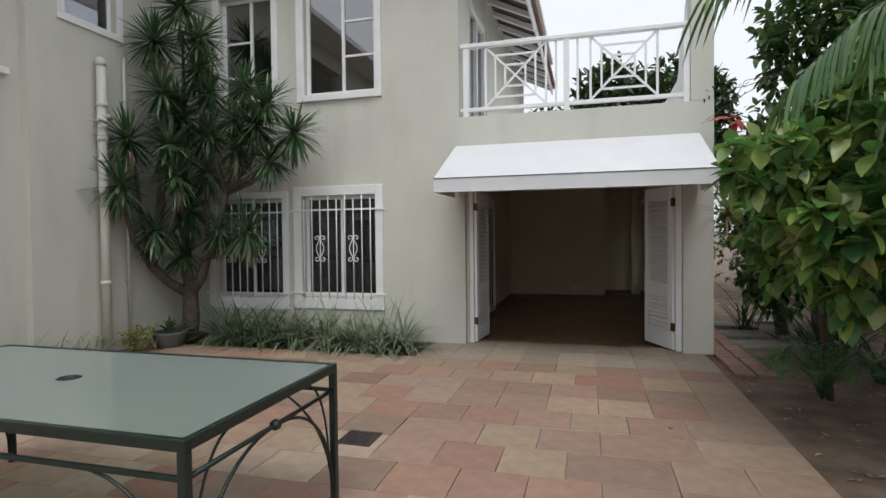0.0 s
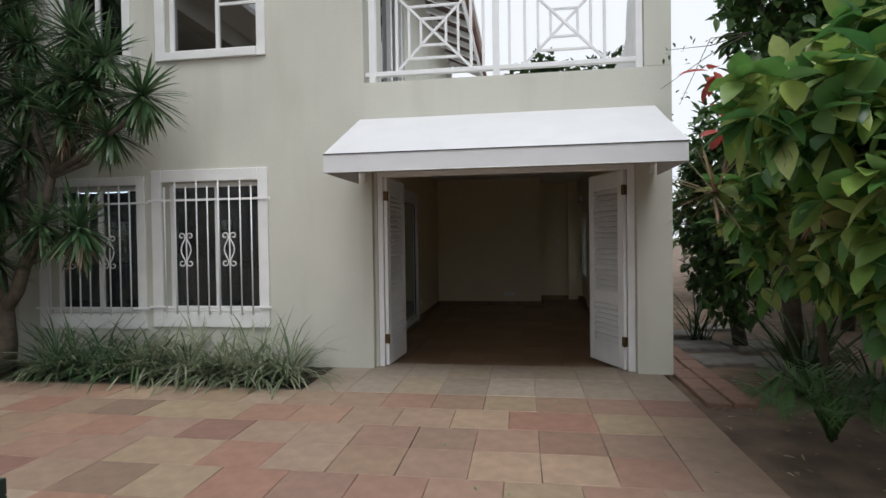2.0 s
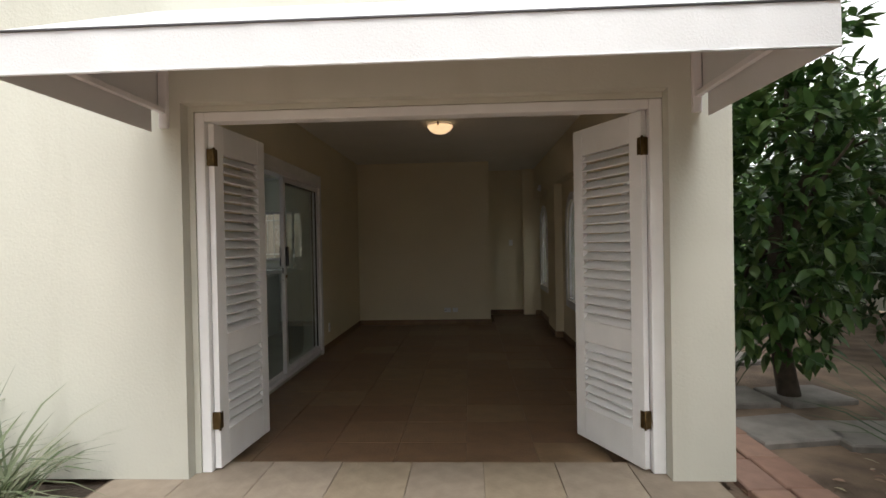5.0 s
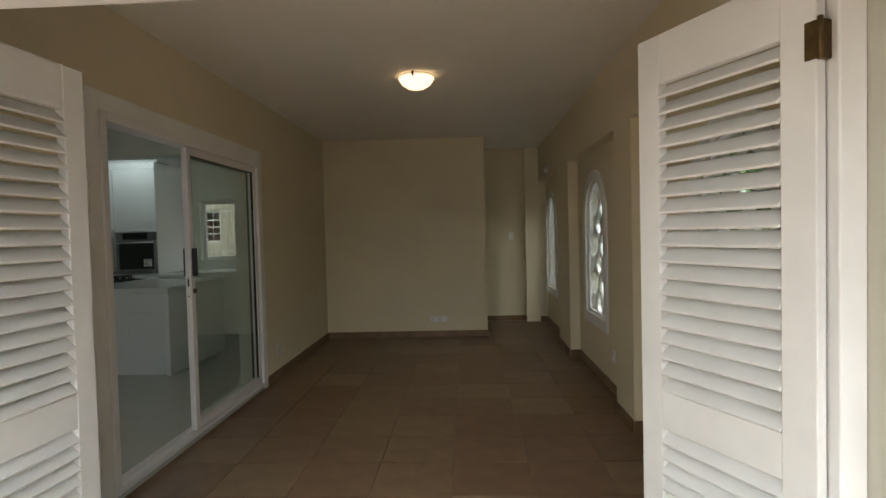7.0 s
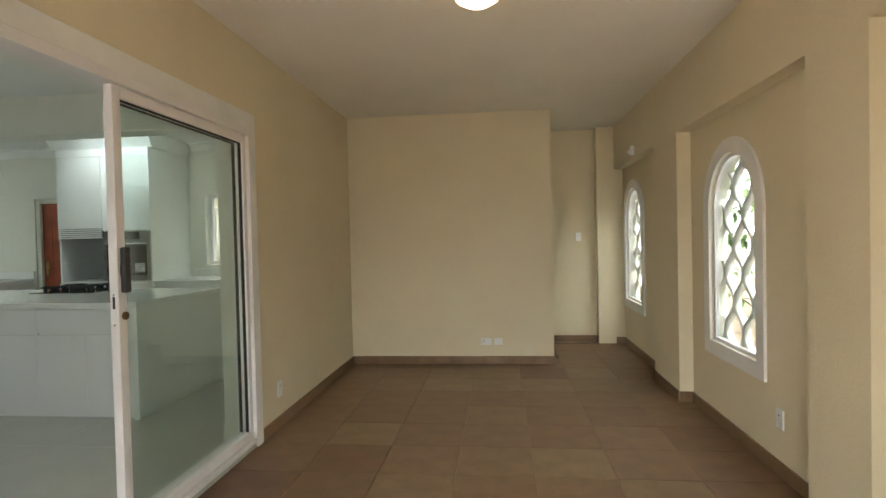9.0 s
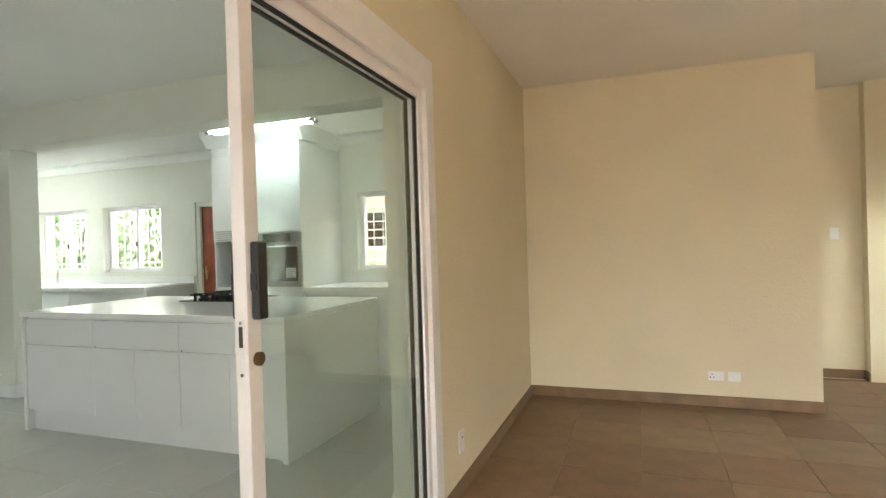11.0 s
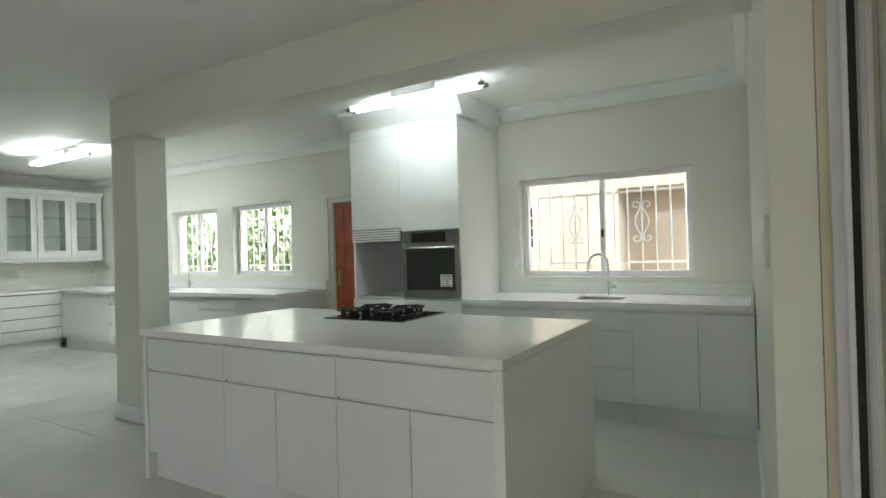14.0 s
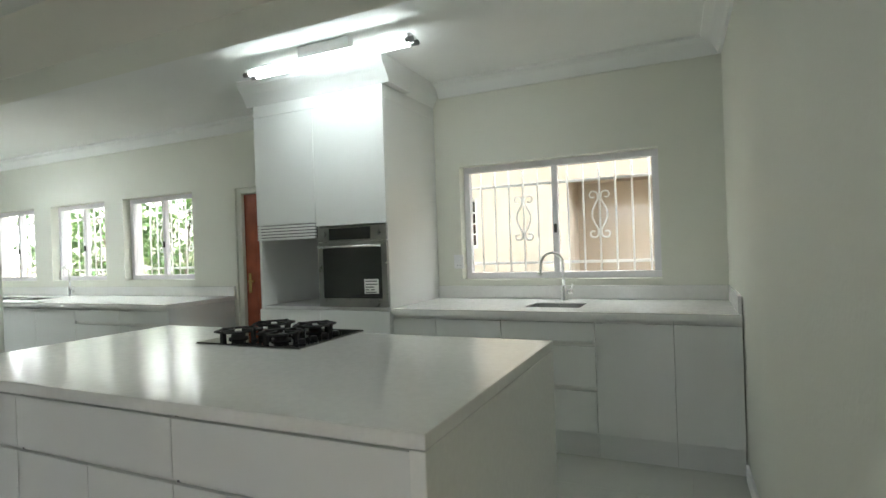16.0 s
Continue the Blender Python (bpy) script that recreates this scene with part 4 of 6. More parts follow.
for k, (a0, a1) in enumerate(ARCHES):
    c, r = (a0 + a1) / 2, (a1 - a0) / 2
    w = thing("window_%d" % (k + 6), (HXR, c, AZ0), "arched window with white ogee lattice and clear glass", "window", kind="structure")
    part("surround", arch_ring(B(), a0, a1, AZ0, AZ1, 0.10, HXR - 0.024, HXR - 0.0065), M_TRIMW, w, "white plaster band")
    part("window_frame", arch_ring(B(), a0 + 0.022, a1 - 0.022, AZ0 + 0.022, AZ1 - 0.022, 0.021, HXR + 0.01, HXR + 0.04), M_ALU, w)
    g = part("pane", prism(B(), arch_outline(a0 + 0.022, a1 - 0.022, AZ0 + 0.022, AZ1 - 0.022), "x", HXR + 0.022, HXR + 0.026), M_GLASS, w)
    g.visible_shadow = False
    nr, P = 5, 0.40
    sp = (a1 - a0) / nr
    for i in range(nr + 1):
        bm = B()
        prev = None
        z = AZ0 - 0.0
        while z <= AZ1:
            s = math.sin(2 * math.pi * (z - AZ0) / P)
            y = a0 + i * sp + (-1) ** i * sp * 0.47 * (abs(s) ** 0.75) * (1 if s > 0 else -1)
            hi = AZ1 - r + math.sqrt(max(r * r - (y - c) ** 2, 0)) if abs(y - c) < r else 0
            if z < hi and a0 < y < a1:
                th = 0.014 + 0.012 * (1 - abs(s))
                ring = [bm.verts.new((x, y + d, z)) for x, d in ((HXR + 0.058, -th), (HXR + 0.058, th), (HXR + 0.10, th), (HXR + 0.10, -th))]
                if prev:
                    for q in range(4):
                        bm.faces.new((prev[q], prev[(q + 1) % 4], ring[(q + 1) % 4], ring[q])).smooth = True
                prev = ring
            else:
                prev = None
            z += 0.02
        if len(bm.verts) > 8:
            bmesh.ops.recalc_face_normals(bm, faces=bm.faces)
            part("lattice_rib", bm, M_LATTICE, w)
        else:
            bm.free()


def plate(name, cx, cz, w, h, at, axis, label, cat, rockers, out=-1):
    """A wall plate on a wall along x (axis y) or along y (axis x); rockers: offsets."""
    def bx(u0, u1, z0, z1, d0, d1, bev=0.0015):
        a, b = sorted((at + out * d0, at + out * d1))
        return box(B(), u0, u1, a, b, z0, z1, bev) if axis == "y" else box(B(), a, b, u0, u1, z0, z1, bev)
    loc = (cx, at, cz) if axis == "y" else (at, cx, cz)
    t = thing(name, loc, label, cat)
    part("plate", bx(cx - w / 2, cx + w / 2, cz - h / 2, cz + h / 2, 0, 0.009), M_WHITE, t)
    for u, v, rw, rh, m in rockers:
        part("rocker" if m is M_WHITE else "socket_hole", bx(cx + u - rw / 2, cx + u + rw / 2, cz + v - rh / 2, cz + v + rh / 2, 0.009, 0.012, 0.001), m, t)
    return t


HOLES = [(-0.03, 0.012, 0.008, 0.008, M_BLACK), (-0.042, -0.01, 0.008, 0.008, M_BLACK), (-0.018, -0.01, 0.008, 0.008, M_BLACK), (0.03, 0, 0.014, 0.022, M_WHITE)]
plate("wall_socket", -0.55, 0.20, 0.115, 0.075, HB, "y", "white wall socket low on the cream wall", "socket", HOLES)
plate("blank_plate", -0.42, 0.20, 0.09, 0.075, HB, "y", "white blank wall plate beside a socket", "wall plate", [])
plate("light_switch", 0.62, 1.31, 0.07, 0.11, HEND, "y", "white light switch on the passage wall", "switch", [(0, 0, 0.025, 0.04, M_WHITE)])
plate("wall_socket", 10.35, 0.28, 0.075, 0.11, HXR - 0.006, "x", "white wall socket under an arched window", "socket", [(0, 0.02, 0.008, 0.008, M_BLACK), (0, -0.02, 0.014, 0.022, M_WHITE)])
plate("wall_socket", 11.02, 0.24, 0.075, 0.115, HX0, "x", "small white wall socket beside the sliding door", "socket", [(0, 0.02, 0.008, 0.008, M_BLACK)], 1)
t = thing("motion_detector", (HX1, 13.1, 2.2), "small white motion detector on the header wall", "detector")
part("body", box(B(), HX1 - 0.045, HX1, 13.07, 13.13, 2.17, 2.27, 0.01), M_WHITE, t)
part("lens_cover", lathe(B(), (HX1 - 0.05, 13.1, 2.185), [(0.005, 0), (0.02, 0.01), (0.02, 0.03), (0.005, 0.04)], 12), M_PAPER, t)

# sliding door between hall and kitchen
w = thing("door_3", (HX0, 9.46, 0), "white aluminium sliding glass door, half open", "sliding door", kind="structure")
X0, X1 = -2.14, HX0 + 0.026
bm = B()
for a, b in ((SD[0] + 0.002, SD[0] + 0.05), (SD[1] - 0.036, SD[1] - 0.002)):
    box(bm, X0, X1, a, b, 0.022, SD[3] - 0.002, 0.003)
box(bm, X0, X1, SD[0] + 0.05, SD[1] - 0.036, SD[3] - 0.05, SD[3] - 0.002, 0.003)
part("outer_frame", bm, M_ALU, w)
bm = B()
box(bm, X0, X1, SD[0] + 0.002, SD[1] - 0.002, 0.0005, 0.018)
for x in (X0 + 0.012, X0 + 0.048, X1 - 0.012):
    box(bm, x - 0.003, x + 0.003, SD[0] + 0.05, SD[1] - 0.05, 0.018, 0.026)
part("track", bm, M_ALU, w)
for n_, (xc, y0, y1) in enumerate(((-2.100, 9.47, 10.588), (-2.057, 9.36, 10.586))):
    st = 0.052 if n_ else 0.0
    bm = box(box(box(B(), xc - 0.021, xc + 0.021, y1 - 0.045, y1, 0.03, 2.038, 0.003), xc - 0.021, xc + 0.021, y0 + st, y1 - 0.045, 0.03, 0.085, 0.003), xc - 0.021, xc + 0.021, y0 + st, y1 - 0.045, 1.985, 2.038, 0.003)
    if n_:
        box(bm, xc - 0.021, xc + 0.021, y0, y0 + st, 0.03, 2.038, 0.003)
    p = part("sliding_panel" if n_ else "fixed_panel", bm, M_ALU, w)
    g = part("pane", box(B(), xc - 0.003, xc + 0.003, y0 + st, y1 - 0.045, 0.085, 1.985), M_DOORGLASS, p)
    g.visible_shadow = False
    bm = B()
    box(bm, xc - 0.010, xc + 0.010, y1 - 0.050, y1 - 0.045, 0.085, 1.985)
    box(bm, xc - 0.010, xc + 0.010, y0 + st, y1 - 0.050, 1.980, 1.985)
    part("gasket", bm, M_RUBBER, p, "black rubber gasket")
    if n_:
        for s in (-1, 1):
            xa, xb = sorted((xc + s * 0.0215, xc + s * (0.048 if s > 0 else 0.040)))
            hd = part("handle", box(B(), xa, xb, y0 + 0.014, y0 + 0.052, 1.125, 1.326, 0.006), M_BLACK, p, "black pull handle")
            part("thumb_latch", box(B(), xa + 0.004, xb - 0.004, y0 + 0.008, y0 + 0.0145, 1.20, 1.245, 0.002), M_BLACK, hd)
        part("latch_plate", box(B(), xc - 0.009, xc + 0.009, y0 - 0.002, y0 + 0.001, 1.035, 1.125, 0.0005), M_ALU, p)
        part("latch_slot", box(B(), xc - 0.006, xc + 0.006, y0 - 0.003, y0 - 0.001, 1.056, 1.110), M_BLACK, p)
        cyl = part("lock_cylinder", tube(B(), [(xc + 0.019, y0 + 0.034, 1.022), (xc + 0.031, y0 + 0.034, 1.022)], 0.018, 16), M_BRASS, p, "worn brass lock cylinder")
        part("keyhole", box(B(), xc + 0.030, xc + 0.0318, y0 + 0.032, y0 + 0.036, 1.012, 1.032), M_BLACK, cyl)
        for z in (1.118, 0.985):
            part("screw", tube(B(), [(xc, y0 + 0.001, z), (xc, y0 - 0.003, z)], 0.005, 8), M_STEEL, p)
bm = B()
box(bm, HX0, HX0 + 0.018, SD[0] - 0.10, SD[0], HF, SD[3] + 0.105, 0.004)
box(bm, HX0, HX0 + 0.018, SD[1], SD[1] + 0.08, HF, SD[3] + 0.105, 0.004)
box(bm, HX0, HX0 + 0.018, SD[0], SD[1], SD[3], SD[3] + 0.105, 0.004)
tagged(part("trim_sliding_door", bm, M_TRIMW), "white architrave round the sliding door", "trim", kind="structure")

# ---- kitchen ----
def front(name, x0, x1, z0, z1, y, parent, depth=0.018, mat_=None, label=""):
    return part(name, box(B(), x0 + 0.0015, x1 - 0.0015, y, y + depth, z0 + 0.0015, z1 - 0.0015, 0.002), mat_ or M_CAB, parent, label)


def channel(x0, x1, z, y, parent, h=0.028):
    part("finger_channel", box(B(), x0, x1, y + 0.020, y + 0.028, z, z + h), M_QUARTZ, parent)


IX0, IX1, IY0, IY1, TOP = -5.53, -3.131, 10.975, 12.208, 0.90
t = thing("kitchen_island", ((IX0 + IX1) / 2, (IY0 + IY1) / 2, 0), "white lacquered kitchen island with handleless drawers and doors", "kitchen island")
YF = IY0 + 0.015
part("carcass", box(B(), IX0 + 0.045, IX1 - 0.045, YF + 0.028, IY1 - 0.03, 0.15, 0.858), M_CAB, t)
part("end_panel", box(B(), IX0 + 0.012, IX0 + 0.044, IY0 + 0.006, IY1 - 0.004, 0.0, 0.858, 0.003), M_CAB, t)
part("end_panel", box(B(), IX1 - 0.044, IX1, IY0 + 0.0, IY1, 0.0, 0.858, 0.003), M_QUARTZ, t)
part("plinth", box(B(), IX0 + 0.045, IX1 - 0.045, YF + 0.045, YF + 0.065, 0.0, 0.15), M_CAB, t)
UX = (IX0 + 0.046, -4.781, -3.983, IX1 - 0.046)
for i, (a, b) in enumerate(zip(UX, UX[1:])):
    front("drawer_front", a, b, 0.664, 0.848, YF, t)
    channel(a, b, 0.847, YF, t, 0.011)
    channel(a, b, 0.650, YF, t, 0.016)
    if i == 0:
        front("door", a, b, 0.16, 0.652, YF, t)
    else:
        m_ = (-4.385, -3.572)[i - 1]
        front("door", a, m_, 0.16, 0.652, YF, t)
        front("door", m_, b, 0.16, 0.652, YF, t)
    part("joint", box(B(), b - 0.004, b + 0.004, YF + 0.019, YF + 0.024, 0.16, 0.85), M_LABELINK, t) if i < 2 else None
HB4 = (-4.75, -4.13, 11.74, 12.25)
bm = B()
box(bm, IX0, IX1, IY0, IY1, 0.86, TOP, 0.003)
t = thing("worktop", ((IX0 + IX1) / 2, (IY0 + IY1) / 2, 0.86), "polished white quartz worktop on the kitchen island", "worktop")
part("slab", bm, M_QUARTZ, t)
t = thing("gas_hob", (-4.44, 11.99, TOP), "black glass gas hob with cast iron pan supports", "hob")
part("glass_plate", box(B(), HB4[0], HB4[1], HB4[2], HB4[3], TOP + 0.0005, TOP + 0.009, 0.003), M_OVENGLASS, t)
part("trim", box(B(), HB4[0] - 0.004, HB4[1] + 0.004, HB4[2] - 0.004, HB4[3] + 0.004, TOP + 0.0002, TOP + 0.003), M_STEEL, t)
for ix, x in enumerate((-4.61, -4.34)):
    for y in (11.87, 12.12):
        b_ = part("burner", lathe(B(), (x, y, TOP + 0.009), [(0.046, 0), (0.046, 0.008), (0.034, 0.010), (0.034, 0.022), (0.02, 0.026)], 20), M_IRON, t)
        part("burner_cap", lathe(B(), (x, y, TOP + 0.0355), [(0.036, 0), (0.036, 0.006), (0.02, 0.01)], 20), M_IRON, b_)
        g = B()
        for sx, sy in ((1, 0), (-1, 0), (0, 1), (0, -1)):
            a0, a1 = 0.028, 0.105
            xs = sorted((x + sx * a0, x + sx * a1)) if sx else [x - 0.007, x + 0.007]
            ys_ = sorted((y + sy * a0, y + sy * a1)) if sy else [y - 0.007, y + 0.007]
            box(g, xs[0], xs[1], ys_[0], ys_[1], TOP + 0.046, TOP + 0.060, 0.002)
            ex, ey = x + sx * 0.098, y + sy * 0.098
            box(g, ex - 0.009, ex + 0.009, ey - 0.009, ey + 0.009, TOP + 0.009, TOP + 0.058, 0.002)
        for sx, sy in ((1, 1), (1, -1), (-1, 1), (-1, -1)):
            tube(g, [(x + sx * 0.1, y, TOP + 0.052), (x + sx * 0.075, y + sy * 0.075, TOP + 0.05), (x, y + sy * 0.1, TOP + 0.052)], 0.006, 6)
        part("pan_support", g, M_IRON, t, "black cast iron pan support")
for i in range(4):
    y = 11.83 + i * 0.085
    part("knob", lathe(B(), (-4.185, y, TOP + 0.009), [(0.018, 0), (0.017, 0.018), (0.012, 0.022)], 14), M_BLACK, t)

# tall oven unit
OX0, OX1, OY = -5.72, -4.52, 13.198
t = thing("oven_housing", (-5.12, 13.6, 0), "tall white lacquered oven housing up to the ceiling", "cabinet")
part("side_panel", box(B(), OX0, OX0 + 0.02, OY, KB - 0.002, 0, 2.407, 0.002), M_CAB, t)
part("side_panel", box(B(), OX1 - 0.02, OX1, OY, KB - 0.002, 0, 2.407, 0.002), M_CAB, t)
part("divider", box(B(), -5.145, -5.128, OY + 0.022, KB - 0.002, 0.15, 2.407), M_CAB, t)
part("shelf", box(B(), OX0 + 0.02, OX1 - 0.02, OY + 0.022, KB - 0.002, 0.885, 0.905), M_CAB, t)
part("shelf", box(B(), OX0 + 0.02, OX1 - 0.02, OY + 0.022, KB - 0.002, 1.545, 1.565), M_CAB, t)
part("back_panel", box(B(), OX0 + 0.02, OX1 - 0.02, KB - 0.02, KB - 0.003, 0.15, 2.407), M_CAB, t)
front("door", OX0 + 0.0, -5.140, 1.545, 2.407, OY - 0.018, t)
front("door", -5.140, OX1, 1.512, 2.407, OY - 0.018, t)
front("drawer_front", OX0 + 0.0, -5.130, 0.16, 0.885, OY - 0.018, t)
front("drawer_front", -5.130, OX1, 0.16, 0.885, OY - 0.018, t)
part("plinth", box(B(), OX0 + 0.01, OX1 - 0.01, OY + 0.05, OY + 0.07, 0, 0.15), M_CAB, t)
part("top_panel", box(B(), OX0, OX1, OY - 0.018, KB - 0.002, 2.407, 2.50, 0.003), M_CAB, t)
pr = [(OY - 0.02, 2.50), (OY - 0.035, 2.53), (OY - 0.07, 2.585), (OY - 0.115, 2.635), (OY - 0.12, KC - 0.001), (OY + 0.3, KC - 0.001), (OY + 0.3, 2.50)]
part("crown_moulding", prism(B(), pr, "x", OX0 - 0.06, OX1 + 0.06), M_CAB, t)
pr = [(OX1 + 0.0, 2.50), (OX1 + 0.015, 2.53), (OX1 + 0.045, 2.585), (OX1 + 0.06, KC - 0.001), (OX1 - 0.2, KC - 0.001), (OX1 - 0.2, 2.50)]
part("crown_moulding", prism(B(), pr, "y", OY + 0.301, KB - 0.002), M_CAB, t)
vt = part("vent_grille", box(B(), OX0 + 0.002, -5.150, OY + 0.005, OY + 0.014, 1.425, 1.543), M_LABELINK, t)
for i in range(5):
    z = 1.427 + i * 0.0235
    part("vent_slat", box(B(), OX0 + 0.002, -5.150, OY - 0.018, OY + 0.004, z, z + 0.017, 0.002), M_CAB, vt)
t = thing("built_in_oven", (-4.86, OY, 0.91), "stainless steel built-in oven with black glass door", "oven")
part("body", box(B(), -5.12, -4.545, OY + 0.03, OY + 0.52, 0.91, 1.50), M_STEEL, t)
part("control_panel", box(B(), -5.125, -4.525, OY - 0.02, OY + 0.028, 1.395, 1.502, 0.003), M_STEEL, t)
part("display", box(B(), -5.02, -4.66, OY - 0.0215, OY - 0.0195, 1.405, 1.492), M_OVENGLASS, t)
for x in (-5.065, -4.60):
    part("knob", tube(B(), [(x, OY - 0.02, 1.448), (x, OY - 0.038, 1.448)], 0.022, 20), M_STEEL, t)
dr = part("oven_door", box(B(), -5.125, -4.525, OY - 0.022, OY + 0.028, 0.912, 1.388, 0.003), M_STEEL, t)
part("door_glass", box(B(), -5.078, -4.572, OY - 0.0245, OY - 0.0215, 0.975, 1.345), M_OVENGLASS, dr)
part("handle", tube(B(), [(-5.10, OY - 0.055, 1.355), (-4.55, OY - 0.055, 1.355)], 0.010, 12), M_CHROME, dr)
for x in (-5.06, -4.60):
    part("handle_post", tube(B(), [(x, OY - 0.022, 1.355), (x, OY - 0.055, 1.355)], 0.007, 8), M_CHROME, dr)
st = part("energy_label", box(B(), -4.72, -4.60, OY - 0.0255, OY - 0.0248, 1.01, 1.115), M_PAPER, dr, "white printed sticker")
for z, a, b in ((1.100, -4.71, -4.61), (1.078, -4.71, -4.61), (1.058, -4.71, -4.64), (1.038, -4.71, -4.68), (1.038, -4.665, -4.635), (1.02, -4.71, -4.62)):
    part("print_bar", box(B(), a, b, OY - 0.0259, OY - 0.0256, z - 0.005, z + 0.003), M_LABELINK, st)


def base_unit(x0, x1, kind, yf, label, group):
    """A base cabinet between x0 and x1 with its front at yf."""
    t = thing("base_cabinet", ((x0 + x1) / 2, yf + 0.3, 0), label, "base cabinet", group)
    part("carcass", box(B(), x0 + 0.001, x1 - 0.001, yf + 0.030, KB - 0.02, 0.15, 0.858), M_CAB, t)
    part("plinth", box(B(), x0 + 0.001, x1 - 0.001, yf + 0.05, yf + 0.07, 0.0, 0.15), M_CAB, t)
    if kind == "door":
        front("door", x0, x1, 0.16, 0.835, yf, t)
    elif kind == "drawers":
        for a, b in ((0.16, 0.415), (0.44, 0.69), (0.715, 0.835)):
            front("drawer_front", x0, x1, a, b, yf, t)
    elif kind == "drawers4":
        for i in range(4):
            front("drawer_front", x0, x1, 0.16 + i * 0.172, 0.318 + i * 0.172, yf, t)
    part("finger_channel", box(B(), x0 + 0.001, x1 - 0.001, yf + 0.022, yf + 0.029, 0.16, 0.858), M_QUARTZ, t)
    return t


YC = 13.215
for a, b, kd in ((-4.518, -4.18, "door"), (-4.18, -3.713, "door"), (-3.713, -3.116, "drawers"), (-3.116, -2.678, "door"), (-2.678, KX1 - 0.002, "door")):
    base_unit(a, b, kd, YC, "white handleless base cabinet under the sink window", "sink wall cabinets")


def worktop(x0, x1, label, sinks, splash_r):
    """A worktop along the window wall with sunk basins and an upstand."""
    t = thing("worktop", ((x0 + x1) / 2, 13.6, 0.86), label, "worktop")
    xs = sorted([x0, x1, *[v for s in sinks for v in s[:2]]])
    bm = B()
    for i, (a, b) in enumerate(zip(xs, xs[1:])):
        s = [q for q in sinks if abs(q[0] - a) < 1e-6]
        if s:
            box(bm, a, b, 13.20, s[0][2], 0.86, TOP)
            box(bm, a, b, s[0][3], KB - 0.002, 0.86, TOP)
        else:
            box(bm, a, b, 13.20, KB - 0.002, 0.86, TOP)
    bmesh.ops.remove_doubles(bm, verts=bm.verts, dist=0.0005)
    part("slab", bm, M_QUARTZ, t)
    part("upstand", box(B(), x0, x1, KB - 0.024, KB - 0.002, TOP + 0.0005, TOP + 0.10, 0.002), M_QUARTZ, t)
    if splash_r:
        part("upstand", box(B(), x1 - 0.02, x1, 13.22, KB - 0.025, TOP + 0.0005, TOP + 0.10, 0.002), M_QUARTZ, t)
    return t


def basin(s, label):
    t = thing("kitchen_sink", ((s[0] + s[1]) / 2, (s[2] + s[3]) / 2, 0.70), label, "sink")
    bm = B()
    x0, x1, y0, y1 = s
    box(bm, x0, x1, y0, y1, 0.70, 0.712)
    box(bm, x0, x0 + 0.008, y0, y1, 0.712, TOP - 0.004)
    box(bm, x1 - 0.008, x1, y0, y1, 0.712, TOP - 0.004)
    box(bm, x0, x1, y0, y0 + 0.008, 0.712, TOP - 0.004)
    box(bm, x0, x1, y1 - 0.008, y1, 0.712, TOP - 0.004)
    part("bowl", bm, M_STEEL, t)
    part("waste", lathe(B(), ((x0 + x1) / 2, (y0 + y1) / 2, 0.712), [(0.04, 0), (0.04, 0.003), (0.02, 0.004)], 16), M_CHROME, t)
    return t


def mixer_tap(x, y, spin, label):
    t = thing("mixer_tap", (0, 0, 0), label, "tap", "kitchen taps")
    part("base", lathe(B(), (0, 0, 0), [(0.026, 0), (0.026, 0.012), (0.021, 0.016), (0.021, 0.10), (0.016, 0.105)], 18), M_CHROME, t)
    pts = [(0, 0, 0.10), (0, 0, 0.20), (0, 0, 0.27)] + [(-0.085 + 0.085 * math.cos(a * math.pi / 10), 0, 0.27 + 0.085 * math.sin(a * math.pi / 10)) for a in range(1, 11)] + [(-0.172, 0, 0.235), (-0.176, 0, 0.215)]
    part("spout", tube(B(), pts, 0.0115, 12), M_CHROME, t)
    part("nozzle", tube(B(), [(-0.175, 0, 0.222), (-0.179, 0, 0.195)], 0.0145, 12), M_CHROME, t)
    part("lever_hub", tube(B(), [(0.018, 0, 0.065), (0.062, 0, 0.065)], 0.016, 14), M_CHROME, t)
    part("lever", tube(B(), [(0.05, 0, 0.07), (0.062, 0, 0.105), (0.068, 0, 0.125)], 0.006, 8), M_CHROME, t)
    t.matrix_basis = pose(x, y, TOP + 0.0005, 0, 0, spin)
    return t


S3 = (-3.60, -3.24, 13.42, 13.70)
worktop(-4.518, KX1 - 0.003, "white quartz worktop under the sink window", [S3], True)
basin(S3, "stainless steel sink sunk into the worktop")
mixer_tap(-3.42, 13.80, 35, "tall chrome swan neck tap behind the sink")
# long run under the three small windows
for i in range(7):
    a, b = -11.60 + i * 0.677, -11.60 + (i + 1) * 0.677
    base_unit(a, b, ("door", "door", "drawers", "door", "door", "drawers", "drawers")[i], YC + 0.02, "white handleless base cabinet under the small windows", "window wall cabinets")
t = thing("cabinet_end_panel", (-6.85, 13.6, 0), "white end panel closing the cabinet run", "panel")
part("board", box(B(), -6.858, -6.838, YC + 0.01, KB - 0.02, 0, 0.858, 0.002), M_CAB, t)
S1 = (-9.75, -9.25, 13.40, 13.72)
S1b = (-10.35, -9.85, 13.40, 13.72)
worktop(KX0 + 0.002, -6.832, "white quartz worktop under the small windows", [S1, S1b], False)
basin(S1, "stainless steel sink in the long worktop")
basin(S1b, "stainless steel sink beside its twin")
mixer_tap(-9.24, 13.80, 0, "tall chrome swan neck tap by the small windows")
# left wall: base units, worktop and glass-fronted wall cabinets, all facing +x
YL = (8.6, 9.4, 10.2, 11.0, 11.8, 12.46, 13.232)
